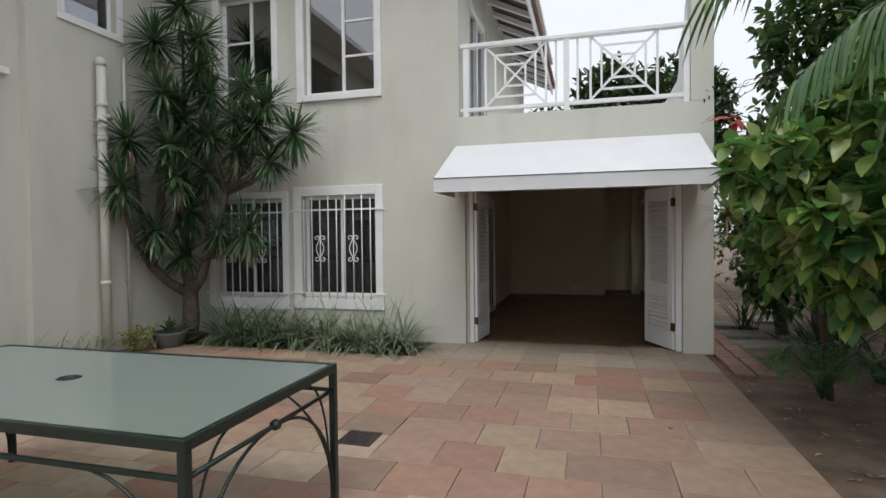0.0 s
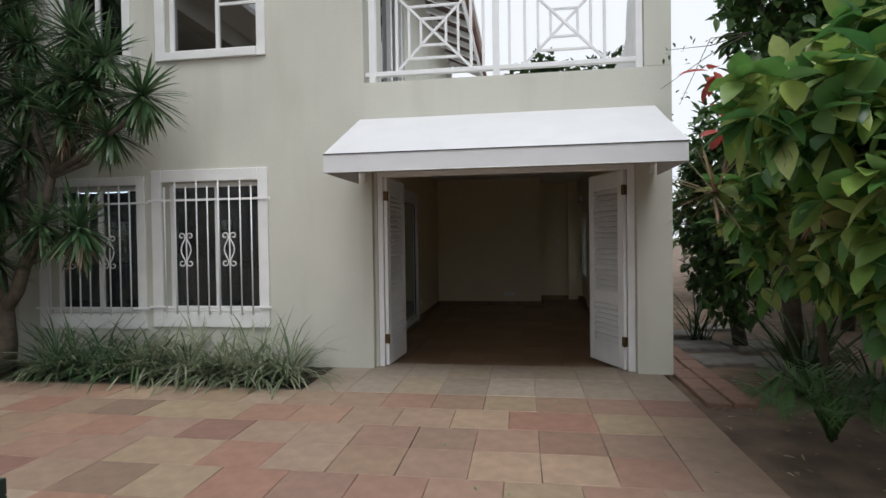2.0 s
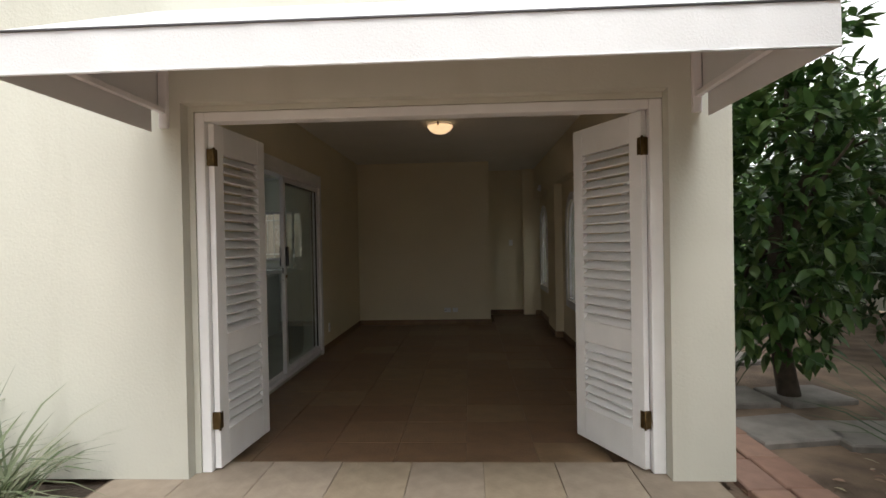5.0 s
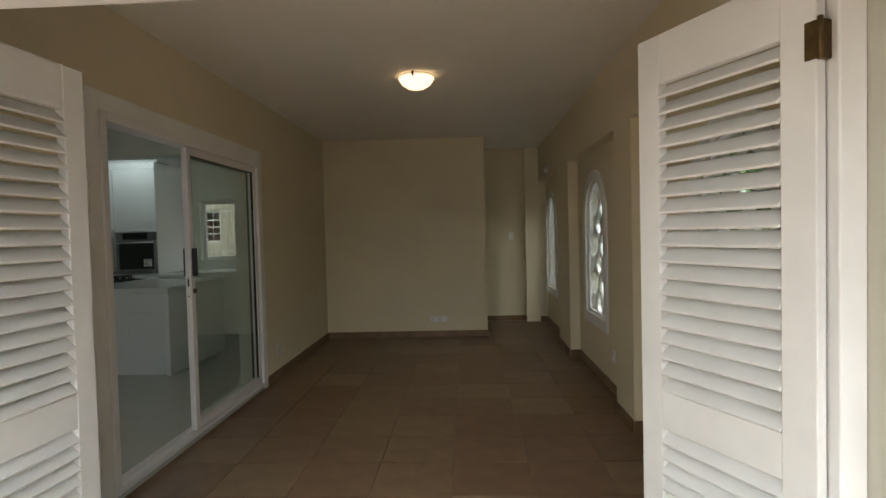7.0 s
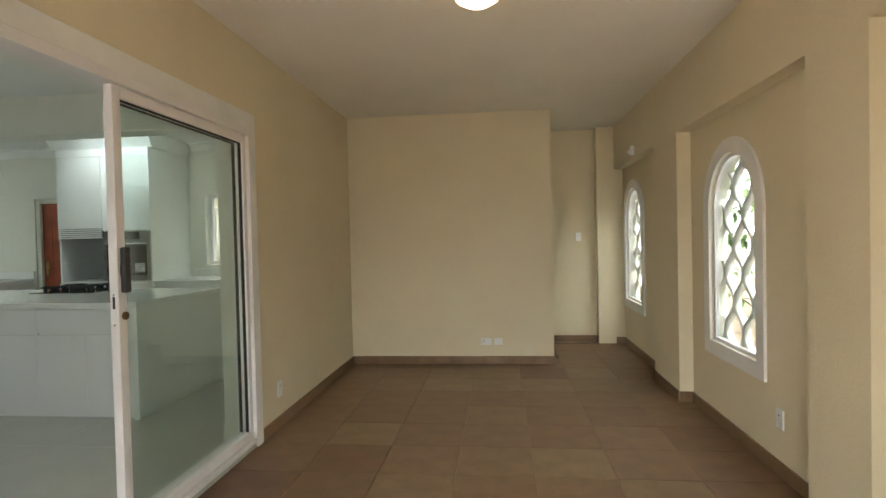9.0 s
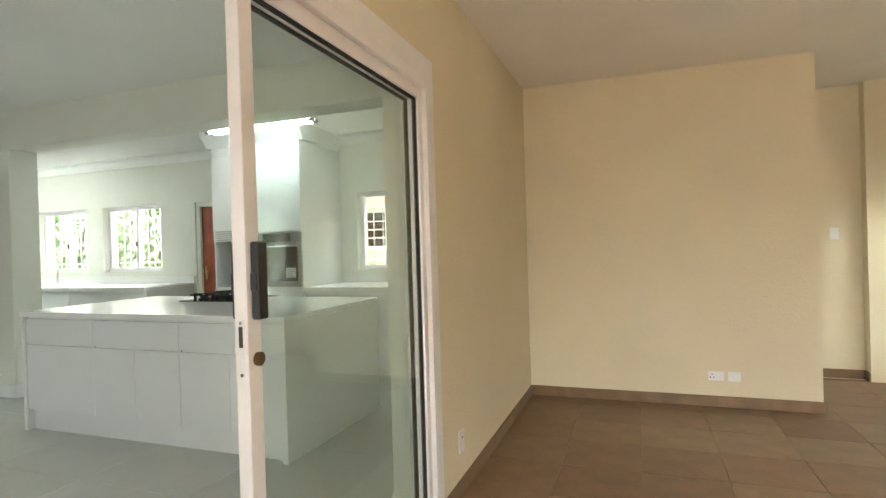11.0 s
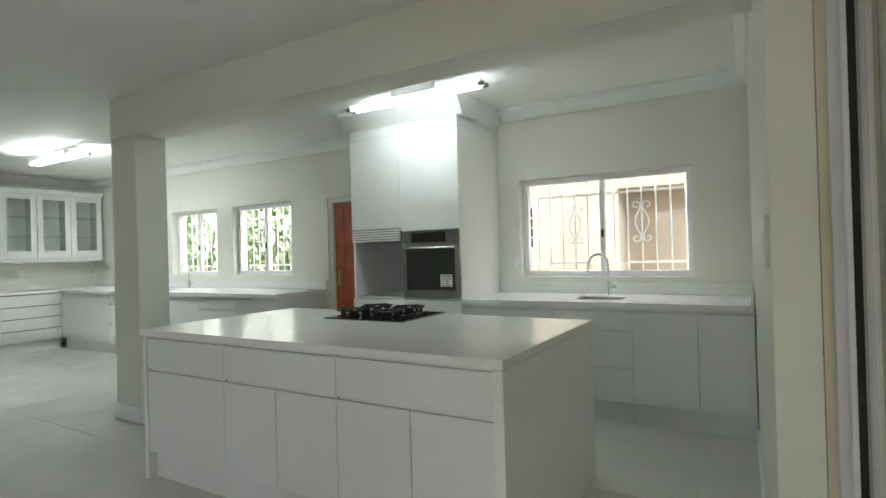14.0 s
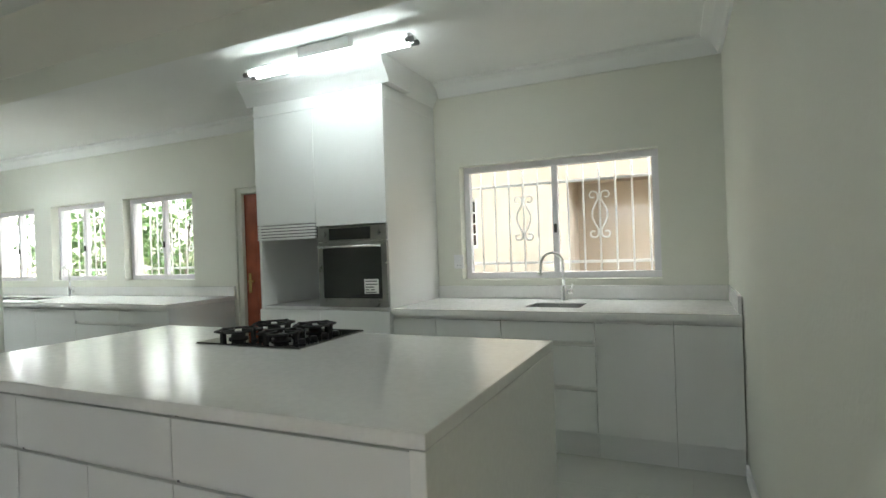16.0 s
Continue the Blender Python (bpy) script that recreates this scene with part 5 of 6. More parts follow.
for i, (a, b) in enumerate(zip(YL, YL[1:])):
    t = thing("base_cabinet", (KX0 + 0.3, (a + b) / 2, 0), "white handleless base cabinet along the end wall", "base cabinet", "end wall cabinets")
    xf = -11.60
    part("carcass", box(B(), KX0 + 0.002, xf - 0.030, a + 0.001, b - 0.001, 0.15, 0.858), M_CAB, t)
    part("plinth", box(B(), xf - 0.07, xf - 0.05, a + 0.001, b - 0.001, 0, 0.15), M_CAB, t)
    part("finger_channel", box(B(), xf - 0.029, xf - 0.022, a + 0.001, b - 0.001, 0.16, 0.858), M_LABELINK if i == 5 else M_QUARTZ, t)
    if i == 5:
        for k in range(4):
            part("drawer_front", box(B(), xf - 0.018, xf, a + 0.0015, b - 0.0015, 0.16 + k * 0.174, 0.322 + k * 0.174, 0.002), M_CAB, t)
    else:
        part("door", box(B(), xf - 0.018, xf, a + 0.0015, b - 0.0015, 0.16, 0.84, 0.002), M_CAB, t)
t = thing("worktop", (KX0 + 0.3, 10.9, 0.86), "white quartz worktop along the end wall", "worktop")
part("slab", box(B(), KX0 + 0.002, -11.58, 8.6, 13.198, 0.86, TOP, 0.002), M_QUARTZ, t)
part("upstand", box(B(), KX0 + 0.002, KX0 + 0.022, 8.6, 13.198, TOP + 0.0005, TOP + 0.08, 0.002), M_QUARTZ, t)
for i in range(8):
    b = 13.97 - i * 0.47
    a = b - 0.47
    t = thing("wall_cabinet", (KX0 + 0.17, (a + b) / 2, 1.38), "white wall cabinet with glazed door and glass shelves", "wall cabinet", "glazed wall cabinets")
    xf = -11.84
    part("body", box(box(box(box(box(B(), KX0 + 0.002, KX0 + 0.018, a + 0.001, b - 0.001, 1.38, 2.38), KX0 + 0.018, xf - 0.022, a + 0.001, a + 0.017, 1.38, 2.38), KX0 + 0.018, xf - 0.022, b - 0.017, b - 0.001, 1.38, 2.38), KX0 + 0.018, xf - 0.022, a + 0.017, b - 0.017, 1.38, 1.398), KX0 + 0.018, xf - 0.022, a + 0.017, b - 0.017, 2.362, 2.38), M_CAB, t)
    dr = part("door", box(box(box(box(B(), xf - 0.02, xf, a + 0.002, a + 0.082, 1.38, 2.38, 0.002), xf - 0.02, xf, b - 0.082, b - 0.002, 1.38, 2.38, 0.002), xf - 0.02, xf, a + 0.082, b - 0.082, 1.38, 1.50, 0.002), xf - 0.02, xf, a + 0.082, b - 0.082, 2.29, 2.38, 0.002), M_CAB, t)
    g = part("pane", box(B(), xf - 0.012, xf - 0.008, a + 0.082, b - 0.082, 1.50, 2.29), M_DOORGLASS, dr)
    g.visible_shadow = False
    for z in (1.72, 2.02):
        part("glass_shelf", box(B(), KX0 + 0.02, xf - 0.03, a + 0.018, b - 0.018, z, z + 0.008), M_DOORGLASS, t)
t = thing("cabinet_light_rail", (KX0 + 0.2, 12.1, 1.33), "white rail under the wall cabinets", "rail")
part("board", box(B(), KX0 + 0.002, -11.84, 10.21, 13.97, 1.33, 1.3785, 0.003), M_CAB, t)
t = thing("cabinet_cornice", (KX0 + 0.2, 12.1, 2.38), "white crown moulding on the wall cabinets", "moulding")
part("moulding", prism(B(), [(KX0 + 0.002, 2.3815), (-11.85, 2.3815), (-11.82, 2.40), (-11.78, 2.44), (-11.78, 2.455), (KX0 + 0.002, 2.455)], "y", 10.21, 13.97), M_CAB, t)
plate("wall_socket", 12.95, 1.14, 0.075, 0.115, KX0, "x", "white wall socket above the end worktop", "socket", [], 1)
plate("wall_socket", -4.33, 1.20, 0.085, 0.115, KB, "y", "white wall socket on the sink wall", "socket", [(0, 0.015, 0.02, 0.03, M_WHITE), (-0.012, -0.03, 0.007, 0.007, M_BLACK), (0.012, -0.03, 0.007, 0.007, M_BLACK)])
plate("light_switch", 10.80, 1.32, 0.075, 0.14, side_x(10.80), "x", "white light switch on the kitchen wall", "switch", [(0, 0, 0.03, 0.05, M_WHITE)])

# red back door
w = thing("door_4", (-6.4, KB + 0.1, 0), "red stained timber back door, closed, brass handle", "door", kind="structure")
bm = B()
box(bm, KD[0] + 0.002, KD[0] + 0.06, KB + 0.02, KB + 0.14, 0, 2.001, 0.004)
box(bm, KD[1] - 0.06, KD[1] - 0.002, KB + 0.02, KB + 0.14, 0, 2.001, 0.004)
box(bm, KD[0] + 0.06, KD[1] - 0.06, KB + 0.02, KB + 0.14, 1.945, 2.001, 0.004)
part("door_frame", bm, M_KWALL, w)
lf = part("leaf", box(B(), KD[0] + 0.062, KD[1] - 0.062, KB + 0.06, KB + 0.10, 0.008, 1.941, 0.003), M_REDDOOR, w)
for i in range(5):
    x = KD[0] + 0.07 + i * 0.145
    part("plank", box(B(), x, x + 0.138, KB + 0.055, KB + 0.0598, 0.012, 1.937, 0.002), M_REDDOOR, lf)
hd = part("handle_plate", box(B(), KD[0] + 0.105, KD[0] + 0.14, KB + 0.048, KB + 0.0548, 0.93, 1.13, 0.002), M_GOLD, lf, "polished brass lever handle plate")
part("lever", tube(B(), [(KD[0] + 0.122, KB + 0.048, 1.05), (KD[0] + 0.122, KB + 0.005, 1.05), (KD[0] + 0.22, KB + 0.005, 1.05)], 0.009, 8), M_GOLD, hd)

# kitchen windows with bars outside
for k, h in enumerate((W0, W1, W2, W3)):
    mid = (h[0] + h[1]) / 2
    w = window("window_%d" % (k + 9), h, KB + 0.12, [mid], [], False, "white aluminium sliding kitchen window with barred outside", M_ALU)
    part("latch", box(B(), mid - 0.012, mid + 0.012, KB + 0.075, KB + 0.091, (h[2] + h[3]) / 2 - 0.11, (h[2] + h[3]) / 2 - 0.04, 0.003), M_BLACK, w, "black latch")
    burglar_bars(KB + 0.30, h[0] + 0.02, h[1] - 0.02, h[2] + 0.03, h[3] + 0.06, 12 if k == 3 else 9, 0.05, "kitchen window bars")

# fluorescent fittings
M_TUBE = glow("lit_fluorescent_tube", (0.86, 0.97, 1.0), 1.9)
# far tubes' glow raised above the near ones to brighten the left end
M_TUBE_BOOST = glow("lit_boosted_fluorescent_tube", (0.88, 0.97, 1.0), 6.5)
for x0, x1, y, lit in ((-5.355, -4.029, 12.767, M_TUBE), (-10.25, -8.92, 12.35, M_TUBE_BOOST)):
    t = thing("fluorescent_light", ((x0 + x1) / 2, y, KC), "lit twin tube fluorescent ceiling fitting", "ceiling lamp", "kitchen tube lights")
    part("ballast_box", box(B(), (x0 + x1) / 2 - 0.2, (x0 + x1) / 2 + 0.2, y - 0.03, y + 0.03, KC - 0.08, KC - 0.0005, 0.004), M_WHITE, t)
    part("batten", box(B(), x0 + 0.012, x1 - 0.012, y - 0.045, y + 0.045, KC - 0.0855, KC - 0.0805, 0.001), M_WHITE, t)
    for dy in (-0.035, 0.035):
        part("tube", tube(B(), [(x0 + 0.05, y + dy, KC - 0.113), (x1 - 0.05, y + dy, KC - 0.113)], 0.014, 12), lit, t)
        for a in (x0, x1 - 0.05):
            part("end_cap", tube(B(), [(a, y + dy, KC - 0.113), (a + 0.05, y + dy, KC - 0.113)], 0.017, 12), M_STEEL, t)
            part("holder", box(B(), a + 0.015, a + 0.035, y + dy - 0.010, y + dy + 0.010, KC - 0.100, KC - 0.086), M_WHITE, t)

# ---- plants and garden ----
rnd = random.Random(7)


def U(a, b):
    return rnd.uniform(a, b)


def blade(bm, p, d, L, w, droop, segs=4):
    """A strap leaf from p along d that bends down."""
    p, d = Vector(p), Vector(d).normalized()
    side = d.cross(Vector((0, 0, 1)))
    side = side.normalized() if side.length > 0.05 else Vector((1, 0, 0))
    prev = None
    for k in range(segs + 1):
        u = k / segs
        ww = w * (0.55 + 0.9 * u) * (1 - u) ** 0.5 + 0.0006
        q = [bm.verts.new(p - side * ww), bm.verts.new(p + side * ww)]
        if prev:
            bm.faces.new((prev[0], prev[1], q[1], q[0])).smooth = True
        prev = q
        d = (d + Vector((0, 0, -droop / segs))).normalized()
        p = p + d * (L / segs)


def broad(bm, p, d, L, w, face):
    """A broad pointed leaf, folded at the rib."""
    p, d = Vector(p), Vector(d).normalized()
    side = d.cross(Vector(face)).normalized()
    up = side.cross(d)
    prev = None
    for u, ww in ((0, 0.05), (0.22, 0.78), (0.5, 1.0), (0.78, 0.62), (1.0, 0.02)):
        c = p + d * (L * u) - up * (L * 0.22 * u * u)
        q = [bm.verts.new(c - side * w * ww + up * w * 0.25 * ww), bm.verts.new(c), bm.verts.new(c + side * w * ww + up * w * 0.25 * ww)]
        if prev:
            bm.faces.new((prev[0], prev[1], q[1], q[0])).smooth = True
            bm.faces.new((prev[1], prev[2], q[2], q[1])).smooth = True
        prev = q
    return bm


def ball_dir(up=0.0):
    while True:
        v = Vector((U(-1, 1), U(-1, 1), U(-1, 1)))
        if 0.05 < v.length < 1:
            v.normalize()
            v.z += up
            return v.normalized()


def rosette(bm, c, n, L, w, up=0.25, droop=0.7):
    for _ in range(n):
        blade(bm, Vector(c) + ball_dir() * 0.02, ball_dir(up), L * U(0.7, 1.1), w * U(0.8, 1.2), droop * U(0.4, 1.3))


# tall dracaena by the inner corner
t = thing("dracaena", (-5.85, 6.35, 0), "tall many-stemmed dracaena with spiky green leaf heads", "tree")
HEADS = ((-5.72, 6.25, 3.18), (-5.27, 6.30, 3.49), (-5.66, 5.85, 3.42), (-4.55, 6.28, 3.01), (-3.97, 6.30, 2.87), (-4.35, 6.30, 2.52), (-5.45, 5.85, 2.30),
         (-5.36, 6.30, 2.40), (-4.93, 6.32, 3.08), (-5.90, 5.52, 2.76), (-5.92, 5.40, 2.16), (-5.17, 6.30, 1.60), (-4.69, 6.28, 1.56), (-5.80, 5.82, 1.59),
         (-5.65, 6.30, 1.88), (-5.32, 6.30, 2.93), (-5.56, 5.85, 2.73), (-5.70, 6.25, 1.25), (-4.71, 6.30, 3.53), (-4.38, 6.30, 3.29), (-5.42, 6.30, 3.85),
         (-5.85, 5.95, 4.15), (-5.70, 6.30, 4.75), (-5.40, 6.25, 4.25), (-4.85, 6.30, 2.70))
FOOT, FORK = Vector((-5.78, 6.38, -0.03)), Vector((-5.74, 6.38, 0.72))
FORKS = (Vector((-6.0, 5.95, 1.12)), Vector((-5.76, 6.34, 1.35)), Vector((-5.42, 6.36, 1.22)), Vector((-5.08, 6.36, 2.15)))
part("trunk", tube(B(), [FOOT, FOOT.lerp(FORK, 0.5) + Vector((0.03, 0, 0)), FORK, FORK + Vector((0.01, 0, 0.1))], 0.13, 12, 0.085), M_BARK, t)
for a_, b_, r0, r1 in ((FORK, FORKS[0], 0.075, 0.055), (FORK, FORKS[1], 0.08, 0.06), (FORK, FORKS[2], 0.075, 0.055), (FORKS[2], FORKS[3], 0.055, 0.04)):
    part("limb", tube(B(), [a_ - Vector((0, 0, 0.05)), a_.lerp(b_, 0.5) + Vector((0.10 * (b_.x - a_.x), 0, -0.07)), b_, b_ + Vector((0, 0, 0.06))], r0, 10, r1), M_BARK, t)
for i, (x, y, z) in enumerate(HEADS):
    e = Vector((x, y, z))
    b = FORK if z < 1.5 else FORKS[0] if y < 5.9 else FORKS[1] if x < -5.5 else FORKS[3] if z > 2.3 and x > -5.3 else FORKS[2]
    drift = Vector((0.45 * (e.x - b.x), 0.45 * (e.y - b.y), 0))
    m1 = b.lerp(e, 0.35) + drift * 0.35 + Vector((U(-0.05, 0.05), U(-0.05, 0.05), -0.04))
    m2 = b.lerp(e, 0.72) + drift * 0.3 + Vector((U(-0.06, 0.06), U(-0.05, 0.05), -0.03))
    part("stem", tube(B(), [b - Vector((0, 0, 0.04)), m1, m2, e], 0.042 if i < 7 else 0.032, 8, 0.018), M_BARK, t)
    bm = B()
    big = 1.25 if i == 0 else U(0.88, 1.08)
    rosette(bm, e, 170 if i == 0 else 140, 0.50 * big, 0.021 * big, 0.05, 0.42)
    part("leaf_head", bm, L_DRAC, t)
    if i % 3 == 0:
        bm = B()
        rosette(bm, e - Vector((0, 0, 0.15)), 22, 0.34, 0.010, -0.9, 0.8)
        part("dead_leaves", bm, L_BROM, t, "dry brown hanging leaves")

# variegated grass in the bed under the windows
for i in range(26):
    x = -5.45 + 3.0 * (i + U(-0.3, 0.3)) / 25
    y = 6.46 + U(-0.16, 0.24)
    bm = B()
    for _ in range(46):
        a = U(0, 2 * math.pi)
        blade(bm, (x + U(-0.07, 0.07), y + U(-0.06, 0.06), -0.03), (math.cos(a) * U(0.2, 0.9), math.sin(a) * U(0.2, 0.7) - 0.12, 1.0), U(0.45, 0.90), U(0.008, 0.015), U(0.8, 2.2))
    tagged(part("grass_clump", bm, L_STRIPE if i > 10 or i % 3 == 0 else L_DRAC), "tuft of striped green and cream grass in the bed", "grass", "bed grass tufts")
for x, y, n in ((-5.98, 3.7, 40), (-5.95, 4.15, 40), (-6.0, 4.6, 36), (-5.98, 5.0, 26)):
    bm = B()
    for _ in range(n):
        a = U(0, 2 * math.pi)
        blade(bm, (x + U(-0.1, 0.1), y + U(-0.15, 0.15), -0.03), (math.cos(a) * 0.5, math.sin(a) * 0.5, 1.0), U(0.35, 0.72), U(0.006, 0.011), U(0.5, 1.6))
    tagged(part("grass_clump", bm, L_STRIPE), "thin striped grass tuft by the side wall", "grass", "wall grass tufts")
bm = B()
for _ in range(160):
    broad(bm, (-5.90 + U(-0.16, 0.16), 5.62 + U(-0.16, 0.16), 0.02 + U(0, 0.30)), ball_dir(0.5), 0.07, 0.018, (0.2, -0.3, 1))
tagged(part("low_shrub", bm, L_YELLOW), "small yellow green shrub by the wall", "shrub")
t = thing("planter", (-5.75, 5.98, -0.035), "round grey planter bowl with dark leaves", "planter")
part("bowl", lathe(B(), (-5.75, 5.98, -0.035), [(0.13, 0), (0.19, 0.10), (0.22, 0.21), (0.225, 0.24), (0.20, 0.24), (0.18, 0.19)], 24), M_TERRA, t)
bm = B()
rosette(bm, (-5.75, 5.98, 0.20), 50, 0.26, 0.014, 0.8, 0.8)
part("leaves", bm, L_DARK, t)


def leafy(bm, c, r, n, L, w, lean=-0.2, inner=0.45):
    """Leaf clusters filling an uneven ellipsoid shell."""
    for _ in range(n):
        v = ball_dir()
        q = U(inner, 1.0) ** 0.6 * (0.82 + 0.25 * noise.noise(v * 2.3 + Vector(c)))
        p = Vector((c[0] + v.x * r[0] * q, c[1] + v.y * r[1] * q, c[2] + v.z * r[2] * q))
        for _ in range(rnd.randint(3, 5)):
            d = (v * 0.7 + ball_dir(lean)).normalized()
            broad(bm, p, d, L * U(0.55, 1.15), w * U(0.7, 1.1), (U(-0.4, 0.4), U(-0.4, 0.4), 1))


def trunk_set(t, base, c, r, n, r0):
    top = Vector(c)
    part("trunk", tube(B(), [base, Vector(base).lerp(top, 0.4) + Vector((U(-0.1, 0.1), U(-0.1, 0.1), 0)), top], r0, 10, r0 * 0.5), M_BARK, t)
    for _ in range(n):
        v = ball_dir(0.3)
        e = Vector((c[0] + v.x * r[0] * 0.8, c[1] + v.y * r[1] * 0.8, c[2] + v.z * r[2] * 0.8))
        s = Vector(base).lerp(top, U(0.5, 0.95))
        part("limb", tube(B(), [s, s.lerp(e, 0.5) + Vector((0, 0, 0.12)), e], r0 * 0.4, 6, r0 * 0.1), M_BARK, t)


# broad-leaved shrub overhanging the patio
t = thing("broadleaf_shrub", (1.95, 4.35, 0), "large broad-leaved shrub overhanging the paving", "shrub")
trunk_set(t, (2.15, 4.15, -0.06), (1.95, 4.05, 1.5), (0.9, 0.85, 0.9), 9, 0.05)
bm = B()
leafy(bm, (2.0, 4.0, 1.98), (1.12, 0.95, 1.08), 560, 0.21, 0.060)
leafy(bm, (1.75, 4.95, 1.62), (0.72, 0.55, 0.80), 250, 0.19, 0.054)
leafy(bm, (1.15, 4.75, 1.60), (0.30, 0.28, 0.30), 30, 0.16, 0.045)
leafy(bm, (1.0, 3.90, 1.95), (0.34, 0.30, 0.28), 50, 0.19, 0.052)
leafy(bm, (1.35, 3.80, 1.60), (0.38, 0.34, 0.40), 60, 0.21, 0.060)
leafy(bm, (1.45, 4.65, 1.30), (0.34, 0.30, 0.32), 40, 0.17, 0.045)
leafy(bm, (1.90, 4.4, 1.18), (0.50, 0.45, 0.45), 100, 0.22, 0.06)
part("foliage", bm, L_BROAD, t)
for (x, y, z), L in (((0.93, 4.74, 1.63), 0.34), ((1.30, 4.35, 1.50), 0.26)):
    bm = B()
    rosette(bm, (x, y, z), 46, L, 0.009, 0.35, 0.35)
    tagged(part("bromeliad", bm, L_BROM), "spiky reddish brown bromeliad on a branch", "bromeliad", "bromeliads in the shrub")
t = thing("poinsettia", (1.9, 5.5, 0), "tall poinsettia with drooping red bracts", "shrub")
trunk_set(t, (1.95, 5.5, -0.06), (1.75, 5.4, 1.9), (0.6, 0.5, 0.6), 5, 0.035)
bm = B()
leafy(bm, (1.85, 5.5, 2.1), (0.75, 0.6, 0.9), 200, 0.15, 0.04)
part("foliage", bm, L_DARK, t)
for x, y, z in ((1.20, 5.37, 2.14), (1.30, 5.38, 2.20), (1.40, 5.40, 2.25), (1.52, 5.39, 2.31), (1.66, 5.40, 2.40), (1.10, 5.36, 2.50), (1.62, 5.36, 2.25)):
    for _ in range(6):
        d = ball_dir(-0.5)
        part("red_bract", broad(B(), Vector((x, y, z)) + ball_dir() * 0.04, d, U(0.13, 0.22), 0.042, (U(-0.5, 0.5), -0.5, 1)), L_RED, t)


def frond(bm, pts, n, L, w, hang):
    """A feather leaf: leaflets along a bent rib."""
    pts = [Vector(p) for p in pts]
    for s in (-1, 1):
        for k in range(n):
            u = 0.12 + 0.88 * k / n
            f = u * (len(pts) - 1)
            i = min(int(f), len(pts) - 2)
            p = pts[i].lerp(pts[i + 1], f - i)
            d = (pts[i + 1] - pts[i]).normalized()
            side = d.cross(Vector((0, 0, 1))).normalized() * s
            blade(bm, p, side * 0.8 + d * 0.7 + Vector((0, 0, U(-0.1, 0.2))), L * (1 - 0.55 * abs(u - 0.4)) * U(0.85, 1.1), w, hang, 5)


def palm(c, trunk_base, reach, n, L, label, lo=-0.2, first=None, rise=1.0):
    t = thing("palm", trunk_base, label, "palm")
    if c[2] > 0.4:
        part("trunk", tube(B(), [trunk_base, Vector(trunk_base).lerp(Vector(c), 0.5) + Vector((0.06, 0, 0)), c], 0.09, 10, 0.06), M_BARK, t)
    for i in range(n):
        a = 2 * math.pi * i / n + U(-0.2, 0.2)
        e = Vector((math.cos(a), math.sin(a), 0))
        pts = [Vector(c) + e * reach * s + Vector((0, 0, h * reach * rise)) for s, h in ((0, 0), (0.3, 0.28), (0.6, 0.38), (0.85, 0.28), (1.05, 0.02 + lo))]
        if first and i == 0:
            pts = [Vector(p) for p in first]
        part("rib", tube(B(), pts, 0.012, 6, 0.003), L_PALM, t)
        bm = B()
        frond(bm, pts, 40, L, 0.011 if L > 0.3 else 0.005, 1.3 if L > 0.3 else 0.5)
        part("frond", bm, L_PALM, t)
    return t


palm((2.35, 2.3, 2.5), (2.45, 2.35, -0.06), 1.35, 8, 0.55, "feather palm with hanging leaflets beside the paving", first=((2.35, 2.3, 2.5), (1.7, 2.25, 2.8), (1.1, 2.2, 2.88), (0.65, 2.18, 2.74), (0.30, 2.15, 2.46)))
palm((2.5, 2.75, 2.35), (2.55, 2.75, -0.06), 1.2, 7, 0.5, "feather palm with drooping fronds over the paving", first=((2.5, 2.75, 2.35), (1.8, 2.6, 2.62), (1.3, 2.55, 2.58), (0.95, 2.55, 2.4), (0.68, 2.55, 2.12)))
palm((1.74, 5.1, 0.06), (1.74, 5.1, -0.05), 0.46, 11, 0.24, "small young palm low on the soil", lo=0.3, rise=2.3)
for x, y, n in ((2.30, 6.55, 60), (2.55, 7.1, 50), (2.75, 6.2, 50), (2.2, 9.2, 40)):
    bm = B()
    for _ in range(n):
        a = U(0, 2 * math.pi)
        blade(bm, (x + U(-0.1, 0.1), y + U(-0.1, 0.1), -0.06), (math.cos(a) * 0.45, math.sin(a) * 0.45, 1.0), U(0.5, 1.1), U(0.010, 0.018), U(0.5, 1.4))
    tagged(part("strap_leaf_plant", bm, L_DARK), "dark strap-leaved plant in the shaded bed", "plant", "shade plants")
TREES = (((4.5, 10.2, 1.7), (1.3, 1.3, 1.7), 800), ((4.2, 7.4, 3.2), (1.7, 1.6, 3.0), 1300), ((3.9, 13.4, 2.2), (1.2, 1.5, 2.2), 900), ((3.1, 6.6, 3.7), (1.05, 0.9, 0.95), 420), ((5.6, 11.6, 2.2), (1.6, 2.0, 2.0), 800), ((3.6, 5.0, 3.4), (1.5, 1.4, 2.6), 1200), ((2.6, 16.5, 2.0), (1.8, 1.6, 2.4), 700), ((4.0, 3.2, 3.2), (1.5, 1.4, 2.6), 520), ((6.2, 15.5, 3.0), (2.0, 2.0, 2.4), 700), ((2.65, 5.4, 3.3), (0.75, 0.8, 1.0), 420), ((2.35, 7.0, 3.75), (0.7, 0.9, 0.95), 420), ((2.45, 8.7, 1.75), (0.85, 0.9, 1.85), 950))
